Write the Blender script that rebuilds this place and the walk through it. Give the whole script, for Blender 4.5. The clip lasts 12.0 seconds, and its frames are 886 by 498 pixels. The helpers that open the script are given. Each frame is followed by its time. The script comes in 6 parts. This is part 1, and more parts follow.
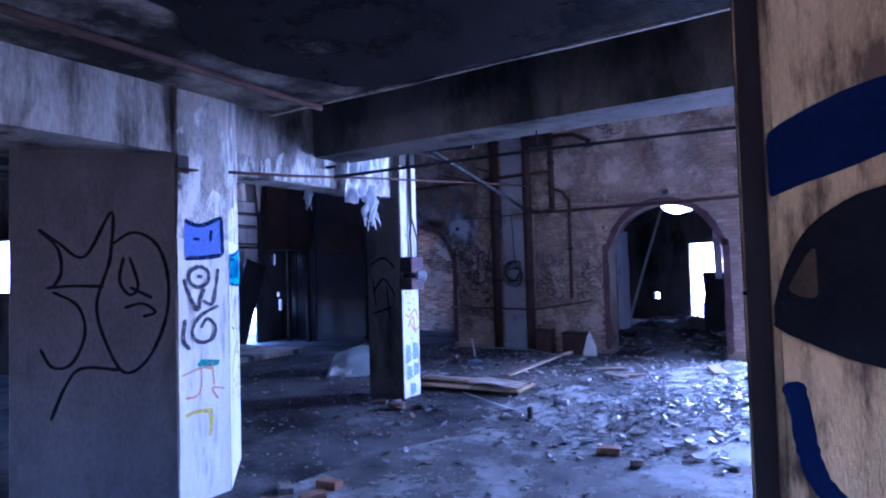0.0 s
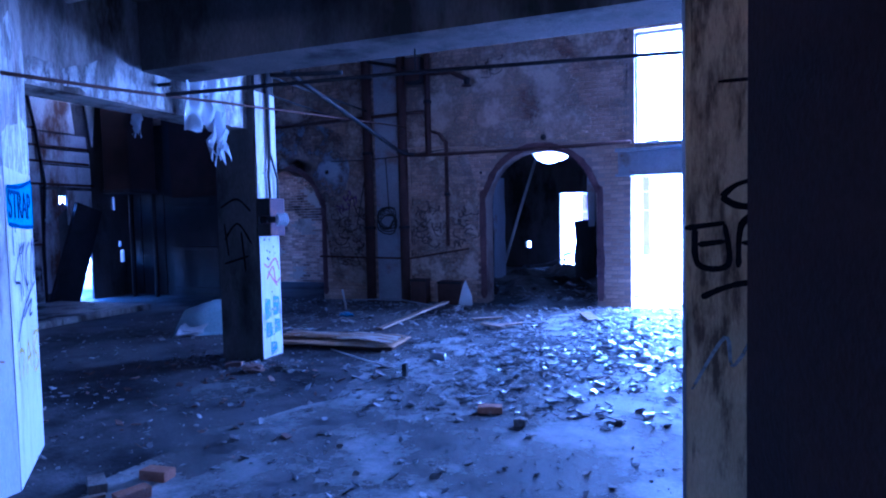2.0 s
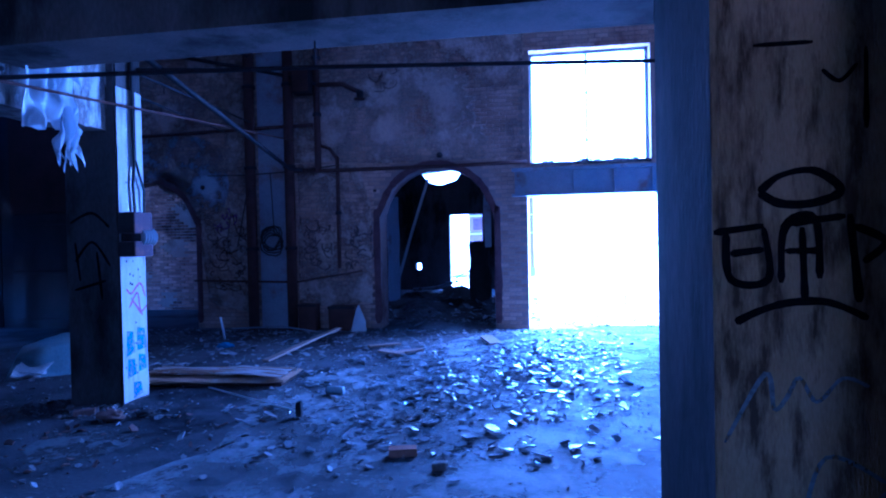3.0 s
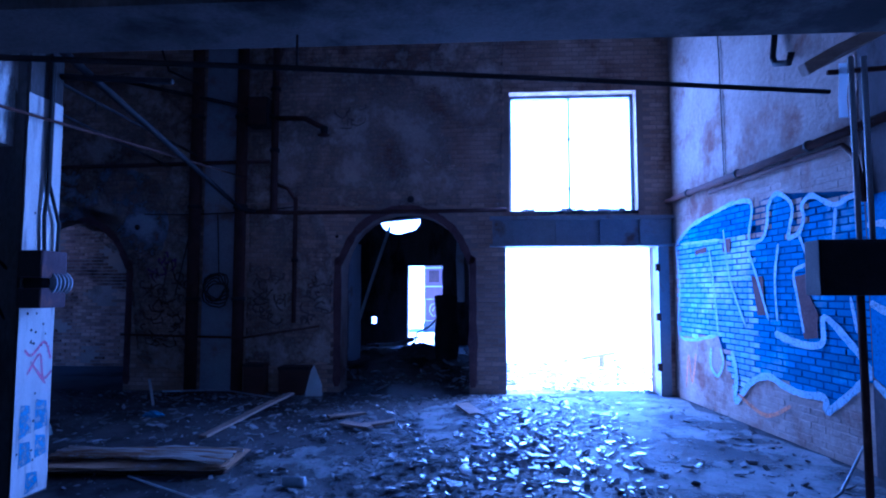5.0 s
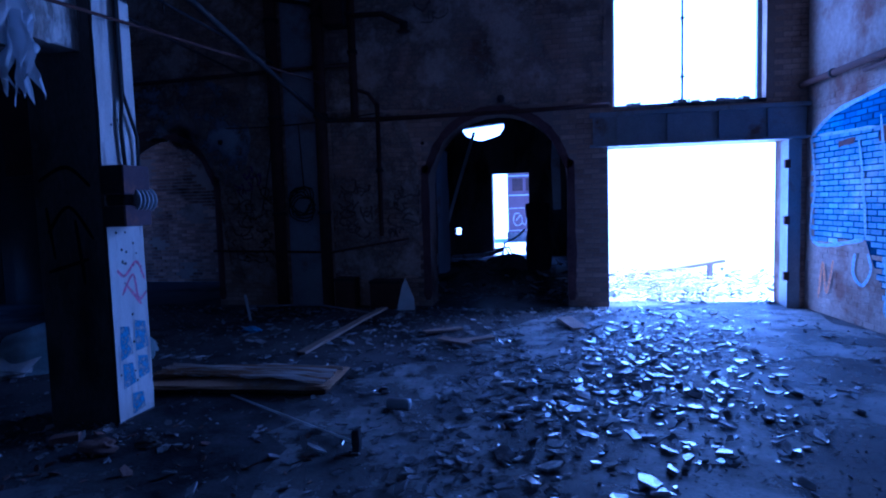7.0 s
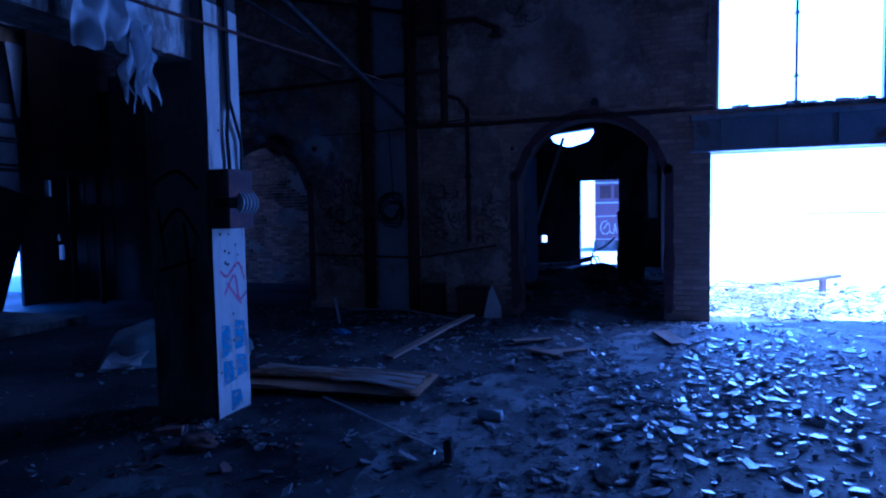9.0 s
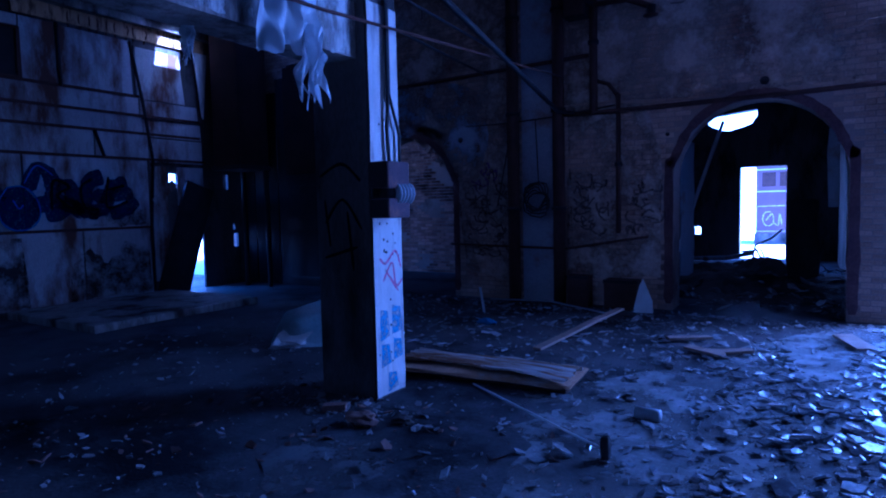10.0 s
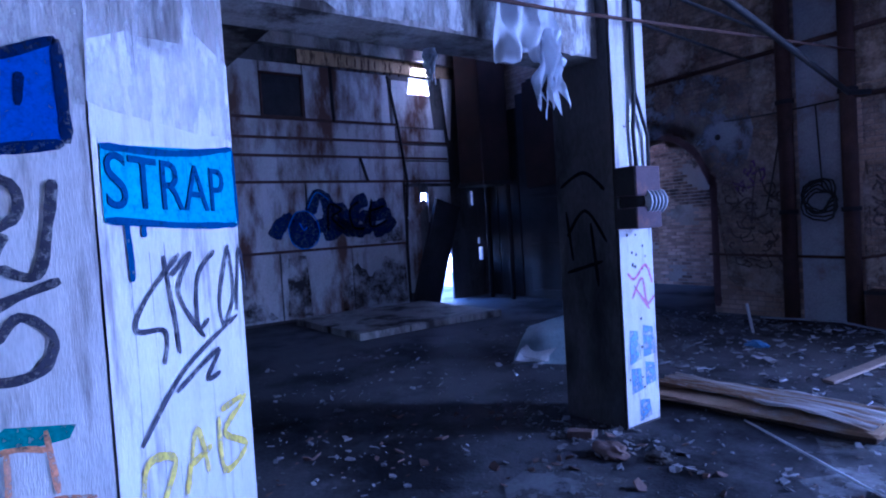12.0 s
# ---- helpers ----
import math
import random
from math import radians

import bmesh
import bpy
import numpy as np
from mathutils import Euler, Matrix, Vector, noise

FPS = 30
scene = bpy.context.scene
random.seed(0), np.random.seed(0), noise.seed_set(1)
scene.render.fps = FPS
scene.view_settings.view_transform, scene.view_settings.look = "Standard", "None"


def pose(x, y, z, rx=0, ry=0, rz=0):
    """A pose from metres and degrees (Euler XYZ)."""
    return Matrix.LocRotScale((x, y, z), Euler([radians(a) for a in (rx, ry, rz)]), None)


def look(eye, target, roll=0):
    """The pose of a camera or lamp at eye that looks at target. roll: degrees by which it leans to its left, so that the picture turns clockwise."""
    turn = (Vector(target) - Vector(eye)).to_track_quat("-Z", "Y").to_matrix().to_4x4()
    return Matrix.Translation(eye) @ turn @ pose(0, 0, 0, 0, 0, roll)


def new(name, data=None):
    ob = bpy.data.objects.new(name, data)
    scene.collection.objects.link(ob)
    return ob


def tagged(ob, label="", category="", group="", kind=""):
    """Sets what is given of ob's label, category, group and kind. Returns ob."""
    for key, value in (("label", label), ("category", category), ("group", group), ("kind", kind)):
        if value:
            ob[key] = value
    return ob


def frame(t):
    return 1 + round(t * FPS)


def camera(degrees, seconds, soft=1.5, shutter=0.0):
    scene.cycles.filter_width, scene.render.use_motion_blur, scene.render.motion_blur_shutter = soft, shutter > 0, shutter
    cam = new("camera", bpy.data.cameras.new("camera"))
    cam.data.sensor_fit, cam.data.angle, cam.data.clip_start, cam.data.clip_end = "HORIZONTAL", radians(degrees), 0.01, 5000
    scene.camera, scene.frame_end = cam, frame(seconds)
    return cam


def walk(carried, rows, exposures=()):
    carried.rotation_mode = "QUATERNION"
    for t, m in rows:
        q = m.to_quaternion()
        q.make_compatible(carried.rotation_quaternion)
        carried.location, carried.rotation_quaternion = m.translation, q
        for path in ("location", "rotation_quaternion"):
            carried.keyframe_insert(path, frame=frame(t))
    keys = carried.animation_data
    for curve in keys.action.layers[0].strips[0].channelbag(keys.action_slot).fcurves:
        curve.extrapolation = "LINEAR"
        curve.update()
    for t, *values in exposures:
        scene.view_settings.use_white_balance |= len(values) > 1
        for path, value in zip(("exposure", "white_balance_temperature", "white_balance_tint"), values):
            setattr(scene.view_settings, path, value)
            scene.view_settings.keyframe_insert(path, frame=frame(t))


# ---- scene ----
cam = camera(72.7, 12.0, soft=2.0)
PATH = [
    (0, (2.411, -2.795, 1.781), (1.351, -1.1, 1.856), -1.6),
    (0.5, (2.355, -2.71, 1.75), (1.544, -0.883, 1.815), 1.3),
    (1, (2.188, -2.493, 1.686), (1.323, -0.69, 1.7), -0.1),
    (1.5, (2.121, -2.203, 1.712), (1.291, -0.384, 1.713), -1.7),
    (2, (2.055, -2.05, 1.698), (1.365, -0.175, 1.599), -1.3),
    (2.5, (1.894, -1.737, 1.656), (1.569, 0.237, 1.661), 0.9),
    (3, (1.677, -1.531, 1.646), (1.363, 0.445, 1.616), -1.2),
    (3.2, (1.629, -1.557, 1.648), (1.197, 0.397, 1.62), -2.2),
    (4.8, (1.164, -0.696, 1.652), (0.845, 1.277, 1.74), 0.1),
    (5, (1.098, -0.51, 1.671), (0.968, 1.481, 1.812), -0.0),
    (5.5, (0.941, -0.413, 1.682), (0.969, 1.585, 1.744), 0.2),
    (6, (0.882, -0.159, 1.649), (0.663, 1.828, 1.721), -1.6),
    (6.5, (0.862, 0.083, 1.64), (0.518, 2.051, 1.554), -1.4),
    (6.7, (0.829, 0.09, 1.645), (0.463, 2.05, 1.487), -1.6),
    (8.5, (0.684, 0.217, 1.637), (0.223, 2.162, 1.557), -0.7),
    (9, (0.647, 0.194, 1.635), (0.003, 2.084, 1.513), -1.1),
    (9.5, (0.59, 0.155, 1.638), (-0.272, 1.957, 1.537), -1.0),
    (10, (0.523, 0.158, 1.629), (-0.529, 1.853, 1.486), -1.3),
    (10.5, (0.446, 0.137, 1.628), (-0.738, 1.742, 1.488), -1.7),
    (11, (0.388, 0.143, 1.608), (-0.899, 1.663, 1.426), -1.3),
    (11.5, (0.344, 0.25, 1.585), (-1.109, 1.602, 1.337), -1.4),
    (12, (0.336, 0.358, 1.643), (-1.291, 1.518, 1.569), -3.5),
]
walk(cam, [(t, look(eye, target, roll)) for t, eye, target, roll in PATH],
     exposures=[(0.0, 5.9, 4150, 38), (1.0, 5.85, 3900, 37), (1.5, 5.6, 3600, 36), (2.5, 5.15, 3300, 34), (3.2, 4.65, 3150, 33), (5.0, 3.8, 3300, 32),
                (6.0, 3.45, 3350, 32), (6.5, 3.0, 3350, 32), (8.5, 2.6, 3200, 32), (9.0, 2.6, 3200, 32), (9.5, 2.95, 3250, 34), (10.0, 3.65, 3300, 38), (10.5, 4.25, 3450, 40), (11.0, 4.65, 3600, 40), (12.0, 5.2, 3900, 38)])

# ---- world and sun ----
world = bpy.data.worlds.new("sky")
scene.world = world
world.use_nodes = True
wn = world.node_tree.nodes
sky = wn.new("ShaderNodeTexSky")
sky.sky_type = "NISHITA"
sky.sun_disc = False
sky.air_density, sky.dust_density, sky.ozone_density = 1.0, 2.0, 1.0
SUN_EL, SUN_AZ = 45.0, 78.0          # height above the horizon, degrees clockwise from the far wall's outward normal
sky.sun_elevation = radians(SUN_EL)
sky.sun_rotation = radians(SUN_AZ)
world.node_tree.links.new(sky.outputs[0], wn["Background"].inputs[0])
wn["Background"].inputs[1].default_value = 0.15
sun = new("sun", bpy.data.lights.new("sun", "SUN"))
sun.data.energy, sun.data.angle, sun.data.color = 4.0, radians(0.6), (1.0, 0.92, 0.78)
sd = Vector((math.sin(radians(SUN_AZ)) * math.cos(radians(SUN_EL)), math.cos(radians(SUN_AZ)) * math.cos(radians(SUN_EL)), math.sin(radians(SUN_EL))))
sun.matrix_world = look(sd * 40, (0, 0, 0))
# the sky's light in the tall window and in the loading door
for nm, w, h, z, watts in (("window_light", 2.08, 2.0, 4.01, 12.0), ("door_light", 2.4, 2.3, 1.22, 10.0)):
    lamp = new(nm, bpy.data.lights.new(nm, "AREA"))
    lamp.data.shape, lamp.data.size, lamp.data.size_y, lamp.data.energy, lamp.data.color = "RECTANGLE", w, h, watts, (0.86, 0.93, 1.0)
    lamp.matrix_world = pose(2.65, 9.93, z, -90, 0, 0)


# ---- materials ----
def surface(name, dark, light, scale=4.0, rough=0.85, bump=0.3, fine=60.0, stain=None, stain_scale=0.8, stain_cut=0.55,
            metal=0.0, stretch=(1, 1, 1), jitter=0.0, island=0.0, gloss_spots=0.0, wear=0.0, wear_scale=34.0):
    """A worn surface: two scales of colour, stains with a ragged edge, fine relief, and uneven gloss."""
    m = bpy.data.materials.new(name)
    m.use_nodes = True
    n, l = m.node_tree.nodes, m.node_tree.links
    bsdf = n["Principled BSDF"]
    co = n.new("ShaderNodeTexCoord")
    mp = n.new("ShaderNodeMapping")
    mp.inputs["Scale"].default_value = stretch
    l.new(co.outputs["Object"], mp.inputs["Vector"])

    def noise_tex(sc, det=6.0, ro=0.6):
        t = n.new("ShaderNodeTexNoise")
        t.inputs["Scale"].default_value, t.inputs["Detail"].default_value, t.inputs["Roughness"].default_value = sc, det, ro
        l.new(mp.outputs[0], t.inputs["Vector"])
        return t

    def mix(fac, a, b, mode="MIX"):
        x = n.new("ShaderNodeMix")
        x.data_type, x.blend_type = "RGBA", mode
        for sock, v in ((x.inputs[0], fac), (x.inputs[6], a), (x.inputs[7], b)):
            if isinstance(v, bpy.types.NodeSocket):
                l.new(v, sock)
            elif isinstance(v, (int, float)):
                sock.default_value = v
            else:
                sock.default_value = (*v, 1)
        return x.outputs[2]

    def ramp(src, lo, hi):
        r = n.new("ShaderNodeMapRange")
        r.inputs[1].default_value, r.inputs[2].default_value = lo, hi
        l.new(src, r.inputs[0])
        return r.outputs[0]

    big = noise_tex(scale)
    col = mix(ramp(big.outputs[0], 0.3, 0.7), dark, light)
    grain = noise_tex(fine, 4)
    g = ramp(grain.outputs[0], 0.25, 0.75)
    col = mix(0.35, col, mix(g, tuple(c * 0.55 for c in dark), tuple(min(1, c * 1.15) for c in light)))
    if stain:
        st = noise_tex(stain_scale, 9, 0.65)
        col = mix(ramp(st.outputs[0], stain_cut - 0.04, stain_cut + 0.1), col, stain)
    if jitter or island:
        if island:
            src = n.new("ShaderNodeNewGeometry").outputs["Random Per Island"]
        else:
            src = n.new("ShaderNodeObjectInfo").outputs["Random"]
        hv = n.new("ShaderNodeHueSaturation")
        k = n.new("ShaderNodeMapRange")
        k.inputs[3].default_value, k.inputs[4].default_value = 1 - (jitter or island), 1 + (jitter or island)
        l.new(src, k.inputs[0])
        l.new(k.outputs[0], hv.inputs["Value"])
        l.new(col, hv.inputs["Color"])
        col = hv.outputs[0]
    l.new(col, bsdf.inputs["Base Color"])
    rr = n.new("ShaderNodeMapRange")
    rr.inputs[1].default_value, rr.inputs[2].default_value = 0.3, 0.7
    rr.inputs[3].default_value, rr.inputs[4].default_value = max(0.05, rough - 0.12 - gloss_spots), min(1, rough + 0.1)
    l.new(big.outputs[0], rr.inputs[0])
    l.new(rr.outputs[0], bsdf.inputs["Roughness"])
    bsdf.inputs["Metallic"].default_value = metal
    bsdf.inputs["Specular IOR Level"].default_value = 0.5 if rough < 0.6 else 0.12 if rough < 0.92 else 0.02
    if wear:
        # thin, flaking paint: bare spots where it has worn through
        wn_ = noise_tex(wear_scale, 7, 0.7)
        thin = n.new("ShaderNodeMapRange")
        thin.inputs[1].default_value, thin.inputs[2].default_value, thin.inputs[3].default_value = wear - 0.08, wear + 0.12, max(0.25, 1.7 - 2.9 * wear) if wear_scale > 10 else 0.0
        l.new(wn_.outputs[0], thin.inputs[0])
        l.new(thin.outputs[0], bsdf.inputs["Alpha"])
    if bump:
        bp = n.new("ShaderNodeBump")
        bp.inputs["Strength"].default_value, bp.inputs["Distance"].default_value = bump, 0.02
        both = n.new("ShaderNodeMath")
        both.operation = "MULTIPLY_ADD"
        both.inputs[1].default_value = 0.5
        l.new(grain.outputs[0], both.inputs[0])
        l.new(big.outputs[0], both.inputs[2])
        l.new(both.outputs[0], bp.inputs["Height"])
        l.new(bp.outputs[0], bsdf.inputs["Normal"])
    return m


M_FLOOR = surface("dusty_concrete_floor", (0.028, 0.028, 0.032), (0.135, 0.133, 0.138), 0.9, 0.75, 0.9, 35, (0.014, 0.014, 0.017), 0.7, 0.5, gloss_spots=0.05)
M_DUSTLIGHT = surface("pale_dust_and_light", (0.20, 0.20, 0.205), (0.38, 0.38, 0.385), 2.0, 0.7, 0.5, 40, wear=0.47, wear_scale=0.9)
M_STAIN = surface("pale_dried_spill", (0.10, 0.10, 0.105), (0.19, 0.19, 0.195), 2.0, 0.7, 0.4, 40, wear=0.46, wear_scale=2.2)
M_CONC = surface("stained_board_concrete", (0.12, 0.11, 0.10), (0.40, 0.37, 0.33), 2.6, 0.85, 0.6, 40, (0.035, 0.03, 0.027), 1.4, 0.51, stretch=(1, 1, 0.35))
M_PAINTC = surface("whitewashed_board_concrete", (0.55, 0.54, 0.52), (0.74, 0.73, 0.71), 3.0, 0.8, 0.35, 55, (0.30, 0.28, 0.27), 2.6, 0.59, stretch=(4, 4, 0.6))
M_PAINTW = surface("peeling_whitewash", (0.52, 0.51, 0.49), (0.72, 0.71, 0.69), 3.0, 0.8, 0.35, 55, (0.30, 0.28, 0.27), 2.6, 0.6, stretch=(2.5, 2.5, 0.8), wear=0.49, wear_scale=2.4)
M_LIMECOAT = surface("flaking_limewash", (0.36, 0.27, 0.21), (0.58, 0.48, 0.39), 1.1, 0.92, 0.7, 26, (0.26, 0.17, 0.12), 1.2, 0.6, wear=0.5, wear_scale=1.5)
M_DARKC = surface("dark_stained_concrete", (0.05, 0.048, 0.046), (0.13, 0.12, 0.115), 2.0, 0.9, 0.4, 40, (0.02, 0.02, 0.02), 1.3, 0.53, stretch=(1, 1, 0.4))
M_GREYC = surface("shaded_grey_concrete", (0.065, 0.058, 0.065), (0.12, 0.108, 0.115), 2.0, 0.85, 0.3, 45, (0.05, 0.045, 0.045), 1.5, 0.58, stretch=(1, 1, 0.5))
M_STREAKC = surface("water_streaked_concrete", (0.16, 0.15, 0.14), (0.46, 0.43, 0.40), 2.2, 0.85, 0.6, 30, (0.05, 0.042, 0.036), 1.7, 0.52, stretch=(1.6, 1.6, 0.45))
M_SLABSHADE = surface("shade_on_concrete", (0.012, 0.011, 0.012), (0.03, 0.027, 0.027), 3.0, 0.93, 0.4, 40, wear=0.34, wear_scale=1.3)
M_TAN = surface("tan_painted_concrete", (0.31, 0.20, 0.098), (0.52, 0.37, 0.20), 3.0, 0.85, 0.5, 60, (0.10, 0.066, 0.04), 5.0, 0.53, stretch=(3, 3, 0.7))
M_SLAB = surface("mouldy_ceiling_concrete", (0.05, 0.043, 0.037), (0.36, 0.32, 0.27), 2.2, 0.9, 0.6, 30, (0.018, 0.015, 0.013), 0.9, 0.47)
M_MORTAR = surface("old_mortar", (0.20, 0.15, 0.12), (0.37, 0.30, 0.25), 0.9, 0.95, 0.5, 50, (0.10, 0.065, 0.05), 0.7, 0.55)
M_BRICK = surface("limewashed_brick", (0.27, 0.165, 0.115), (0.54, 0.41, 0.31), 0.9, 0.9, 0.6, 38, (0.15, 0.082, 0.058), 0.7, 0.56, island=0.22)
M_BRICKO = surface("limewashed_loose_brick", (0.27, 0.165, 0.115), (0.54, 0.41, 0.31), 0.9, 0.9, 0.6, 38, (0.15, 0.082, 0.058), 0.7, 0.56, jitter=0.22)
M_OLDBRICK = surface("crumbling_brown_brick", (0.20, 0.115, 0.08), (0.44, 0.29, 0.21), 1.6, 0.9, 0.5, 45, (0.05, 0.035, 0.03), 0.9, 0.53, island=0.4)
M_SIDEBRICK = surface("thickly_limewashed_brick", (0.25, 0.20, 0.18), (0.45, 0.39, 0.345), 1.4, 0.9, 1.0, 24, (0.18, 0.11, 0.085), 1.3, 0.54, island=0.1)
M_LIMEWASH = surface("thick_old_limewash", (0.25, 0.20, 0.18), (0.45, 0.39, 0.345), 1.4, 0.92, 1.4, 16, (0.18, 0.11, 0.085), 1.3, 0.54)
M_THINPLASTER = surface("worn_blue_grey_plaster", (0.30, 0.30, 0.34), (0.44, 0.45, 0.50), 2.5, 0.88, 0.4, 40, (0.24, 0.18, 0.16), 1.5, 0.6, wear=0.5, wear_scale=1.6)
M_PLASTER = surface("peeling_blue_grey_plaster", (0.30, 0.29, 0.32), (0.43, 0.43, 0.47), 2.5, 0.85, 0.35, 40, (0.24, 0.18, 0.16), 1.5, 0.58)
M_RUST = surface("rusted_steel", (0.035, 0.022, 0.02), (0.095, 0.052, 0.04), 5.0, 0.88, 0.4, 70)
M_NEARBLACK = surface("near_black_brown", (0.014, 0.011, 0.011), (0.05, 0.03, 0.026), 2.5, 0.9, 0.4, 60)
M_STEEL = surface("painted_grey_steel", (0.20, 0.21, 0.24), (0.34, 0.35, 0.38), 4.0, 0.55, 0.25, 60, (0.13, 0.08, 0.06), 2.0, 0.6, metal=0.2)
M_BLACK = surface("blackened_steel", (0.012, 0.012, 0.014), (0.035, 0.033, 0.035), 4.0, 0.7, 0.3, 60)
M_SHEET = surface("rust_streaked_white_sheet_metal", (0.32, 0.31, 0.31), (0.56, 0.55, 0.55), 1.3, 0.65, 0.15, 40, (0.09, 0.05, 0.035), 0.9, 0.51, stretch=(1.5, 1.5, 0.5), jitter=0.12)
M_SHARD = surface("broken_ceramic_and_glass", (0.10, 0.105, 0.115), (0.44, 0.44, 0.46), 3.0, 0.2, 0.1, 60, island=0.45, gloss_spots=0.15)
M_SHARDO = surface("broken_roof_tile", (0.13, 0.13, 0.135), (0.40, 0.39, 0.39), 3.0, 0.28, 0.15, 60, jitter=0.4, gloss_spots=0.12)
M_GRIT = surface("grit_and_dust", (0.10, 0.10, 0.11), (0.34, 0.33, 0.33), 3.0, 0.7, 0.2, 60, island=0.5)
M_REDBRICK = surface("loose_red_brick", (0.20, 0.10, 0.065), (0.34, 0.19, 0.125), 6.0, 0.9, 0.4, 60, (0.45, 0.4, 0.36), 5.0, 0.62)
M_REDDUST = surface("brick_crumbs", (0.08, 0.05, 0.045), (0.24, 0.17, 0.14), 4.0, 0.85, 0.3, 60, island=0.5)
M_WOOD = surface("weathered_timber", (0.17, 0.13, 0.10), (0.36, 0.29, 0.23), 3.0, 0.8, 0.3, 40, stretch=(1, 6, 6))
M_CARD = surface("soaked_cardboard", (0.26, 0.17, 0.10), (0.46, 0.34, 0.22), 2.5, 0.85, 0.3, 30, (0.50, 0.47, 0.44), 2.4, 0.6)
M_TARP = surface("pale_blue_plastic_tarp", (0.46, 0.58, 0.62), (0.70, 0.78, 0.80), 2.5, 0.35, 0.2, 30)
M_PAPER = surface("dirty_white_paper", (0.55, 0.55, 0.55), (0.75, 0.75, 0.74), 4.0, 0.8, 0.1, 60)
M_RUBBER = surface("black_cable_rubber", (0.02, 0.02, 0.022), (0.05, 0.05, 0.05), 6.0, 0.6, 0.1, 60)
M_BOX = surface("grey_pink_fuse_box_enamel", (0.055, 0.037, 0.046), (0.105, 0.073, 0.086), 5.0, 0.72, 0.15, 60, (0.16, 0.09, 0.07), 6.0, 0.6)
M_SHED = surface("weathered_pink_grey_panel", (0.06, 0.038, 0.045), (0.095, 0.064, 0.072), 1.0, 0.75, 0.2, 30)
M_GROUND = surface("pale_dry_ground", (0.36, 0.34, 0.31), (0.55, 0.53, 0.50), 0.6, 0.95, 0.5, 12)
M_WARMBOUNCE = surface("warm_bounce_ground", (0.42, 0.33, 0.22), (0.58, 0.48, 0.35), 0.6, 0.95, 0.5, 12)
M_WETCARD = surface("sodden_dark_cardboard", (0.022, 0.015, 0.011), (0.06, 0.038, 0.026), 3.0, 0.85, 0.3, 40)
M_PLEAT = surface("pleated_cardboard", (0.20, 0.13, 0.075), (0.42, 0.29, 0.175), 2.0, 0.85, 0.3, 30, (0.78, 0.76, 0.73), 1.6, 0.47, stretch=(0.4, 9, 9))
M_TWIG = surface("dry_grey_twigs", (0.45, 0.41, 0.36), (0.65, 0.60, 0.54), 5.0, 0.9, 0.2, 60)
P_BLUE = surface("spray_paint_blue", (0.015, 0.05, 0.36), (0.03, 0.10, 0.50), 6.0, 0.55, 0.1, 80, wear=0.40)
P_SKY = surface("spray_paint_sky_blue", (0.03, 0.13, 0.42), (0.07, 0.22, 0.56), 3.0, 0.6, 0.1, 60, wear=0.40)
P_BRICKBLUE = surface("sprayed_blue_brick", (0.03, 0.10, 0.32), (0.09, 0.22, 0.48), 1.6, 0.75, 0.3, 45, (0.22, 0.34, 0.56), 1.1, 0.58, island=0.25)
P_BRICKPALE = surface("sprayed_pale_blue_brick", (0.16, 0.26, 0.48), (0.36, 0.50, 0.70), 1.6, 0.75, 0.3, 45, (0.55, 0.62, 0.74), 1.3, 0.52, island=0.25)
P_GAP = surface("bare_sooty_brick", (0.07, 0.04, 0.045), (0.15, 0.09, 0.085), 5.0, 0.9, 0.5, 40)
P_TEAL = surface("spray_paint_teal", (0.01, 0.26, 0.42), (0.02, 0.36, 0.52), 8.0, 0.55, 0.1, 80, wear=0.40)
P_NAVY = surface("spray_paint_navy", (0.005, 0.012, 0.055), (0.012, 0.025, 0.09), 6.0, 0.93, 0.1, 80, wear=0.40)
P_INDIGO = surface("spray_paint_indigo", (0.004, 0.007, 0.028), (0.008, 0.014, 0.05), 6.0, 0.93, 0.1, 80)
P_BLACK = surface("spray_paint_black", (0.004, 0.004, 0.006), (0.012, 0.012, 0.015), 6.0, 0.93, 0.1, 80)
P_GREY = surface("spray_paint_grey", (0.16, 0.16, 0.17), (0.34, 0.34, 0.35), 9.0, 0.6, 0.1, 80, wear=0.43)
P_SMUDGE = surface("spray_paint_grey_mist", (0.03, 0.03, 0.033), (0.075, 0.075, 0.08), 9.0, 0.8, 0.1, 80, wear=0.5)
P_SOOT = surface("soot_and_tar_smears", (0.02, 0.018, 0.02), (0.05, 0.045, 0.045), 6.0, 0.9, 0.1, 60, wear=0.5, wear_scale=3.0)
P_SLATE = surface("spray_paint_slate", (0.03, 0.03, 0.045), (0.07, 0.07, 0.10), 6.0, 0.8, 0.1, 80, wear=0.42)
P_DEEP = surface("spray_paint_deep_blue", (0.006, 0.04, 0.13), (0.012, 0.07, 0.2), 6.0, 0.8, 0.1, 80, wear=0.38)
P_MARK = surface("faded_blue_spray", (0.16, 0.30, 0.54), (0.28, 0.42, 0.64), 6.0, 0.7, 0.1, 80, wear=0.49, wear_scale=22.0)
P_EYEBROWN = surface("thin_brown_paint", (0.018, 0.012, 0.008), (0.055, 0.036, 0.022), 9.0, 0.85, 0.1, 80)
P_MARKBAG = surface("crumpled_blue_plastic", (0.05, 0.15, 0.34), (0.14, 0.27, 0.48), 6.0, 0.4, 0.3, 40)
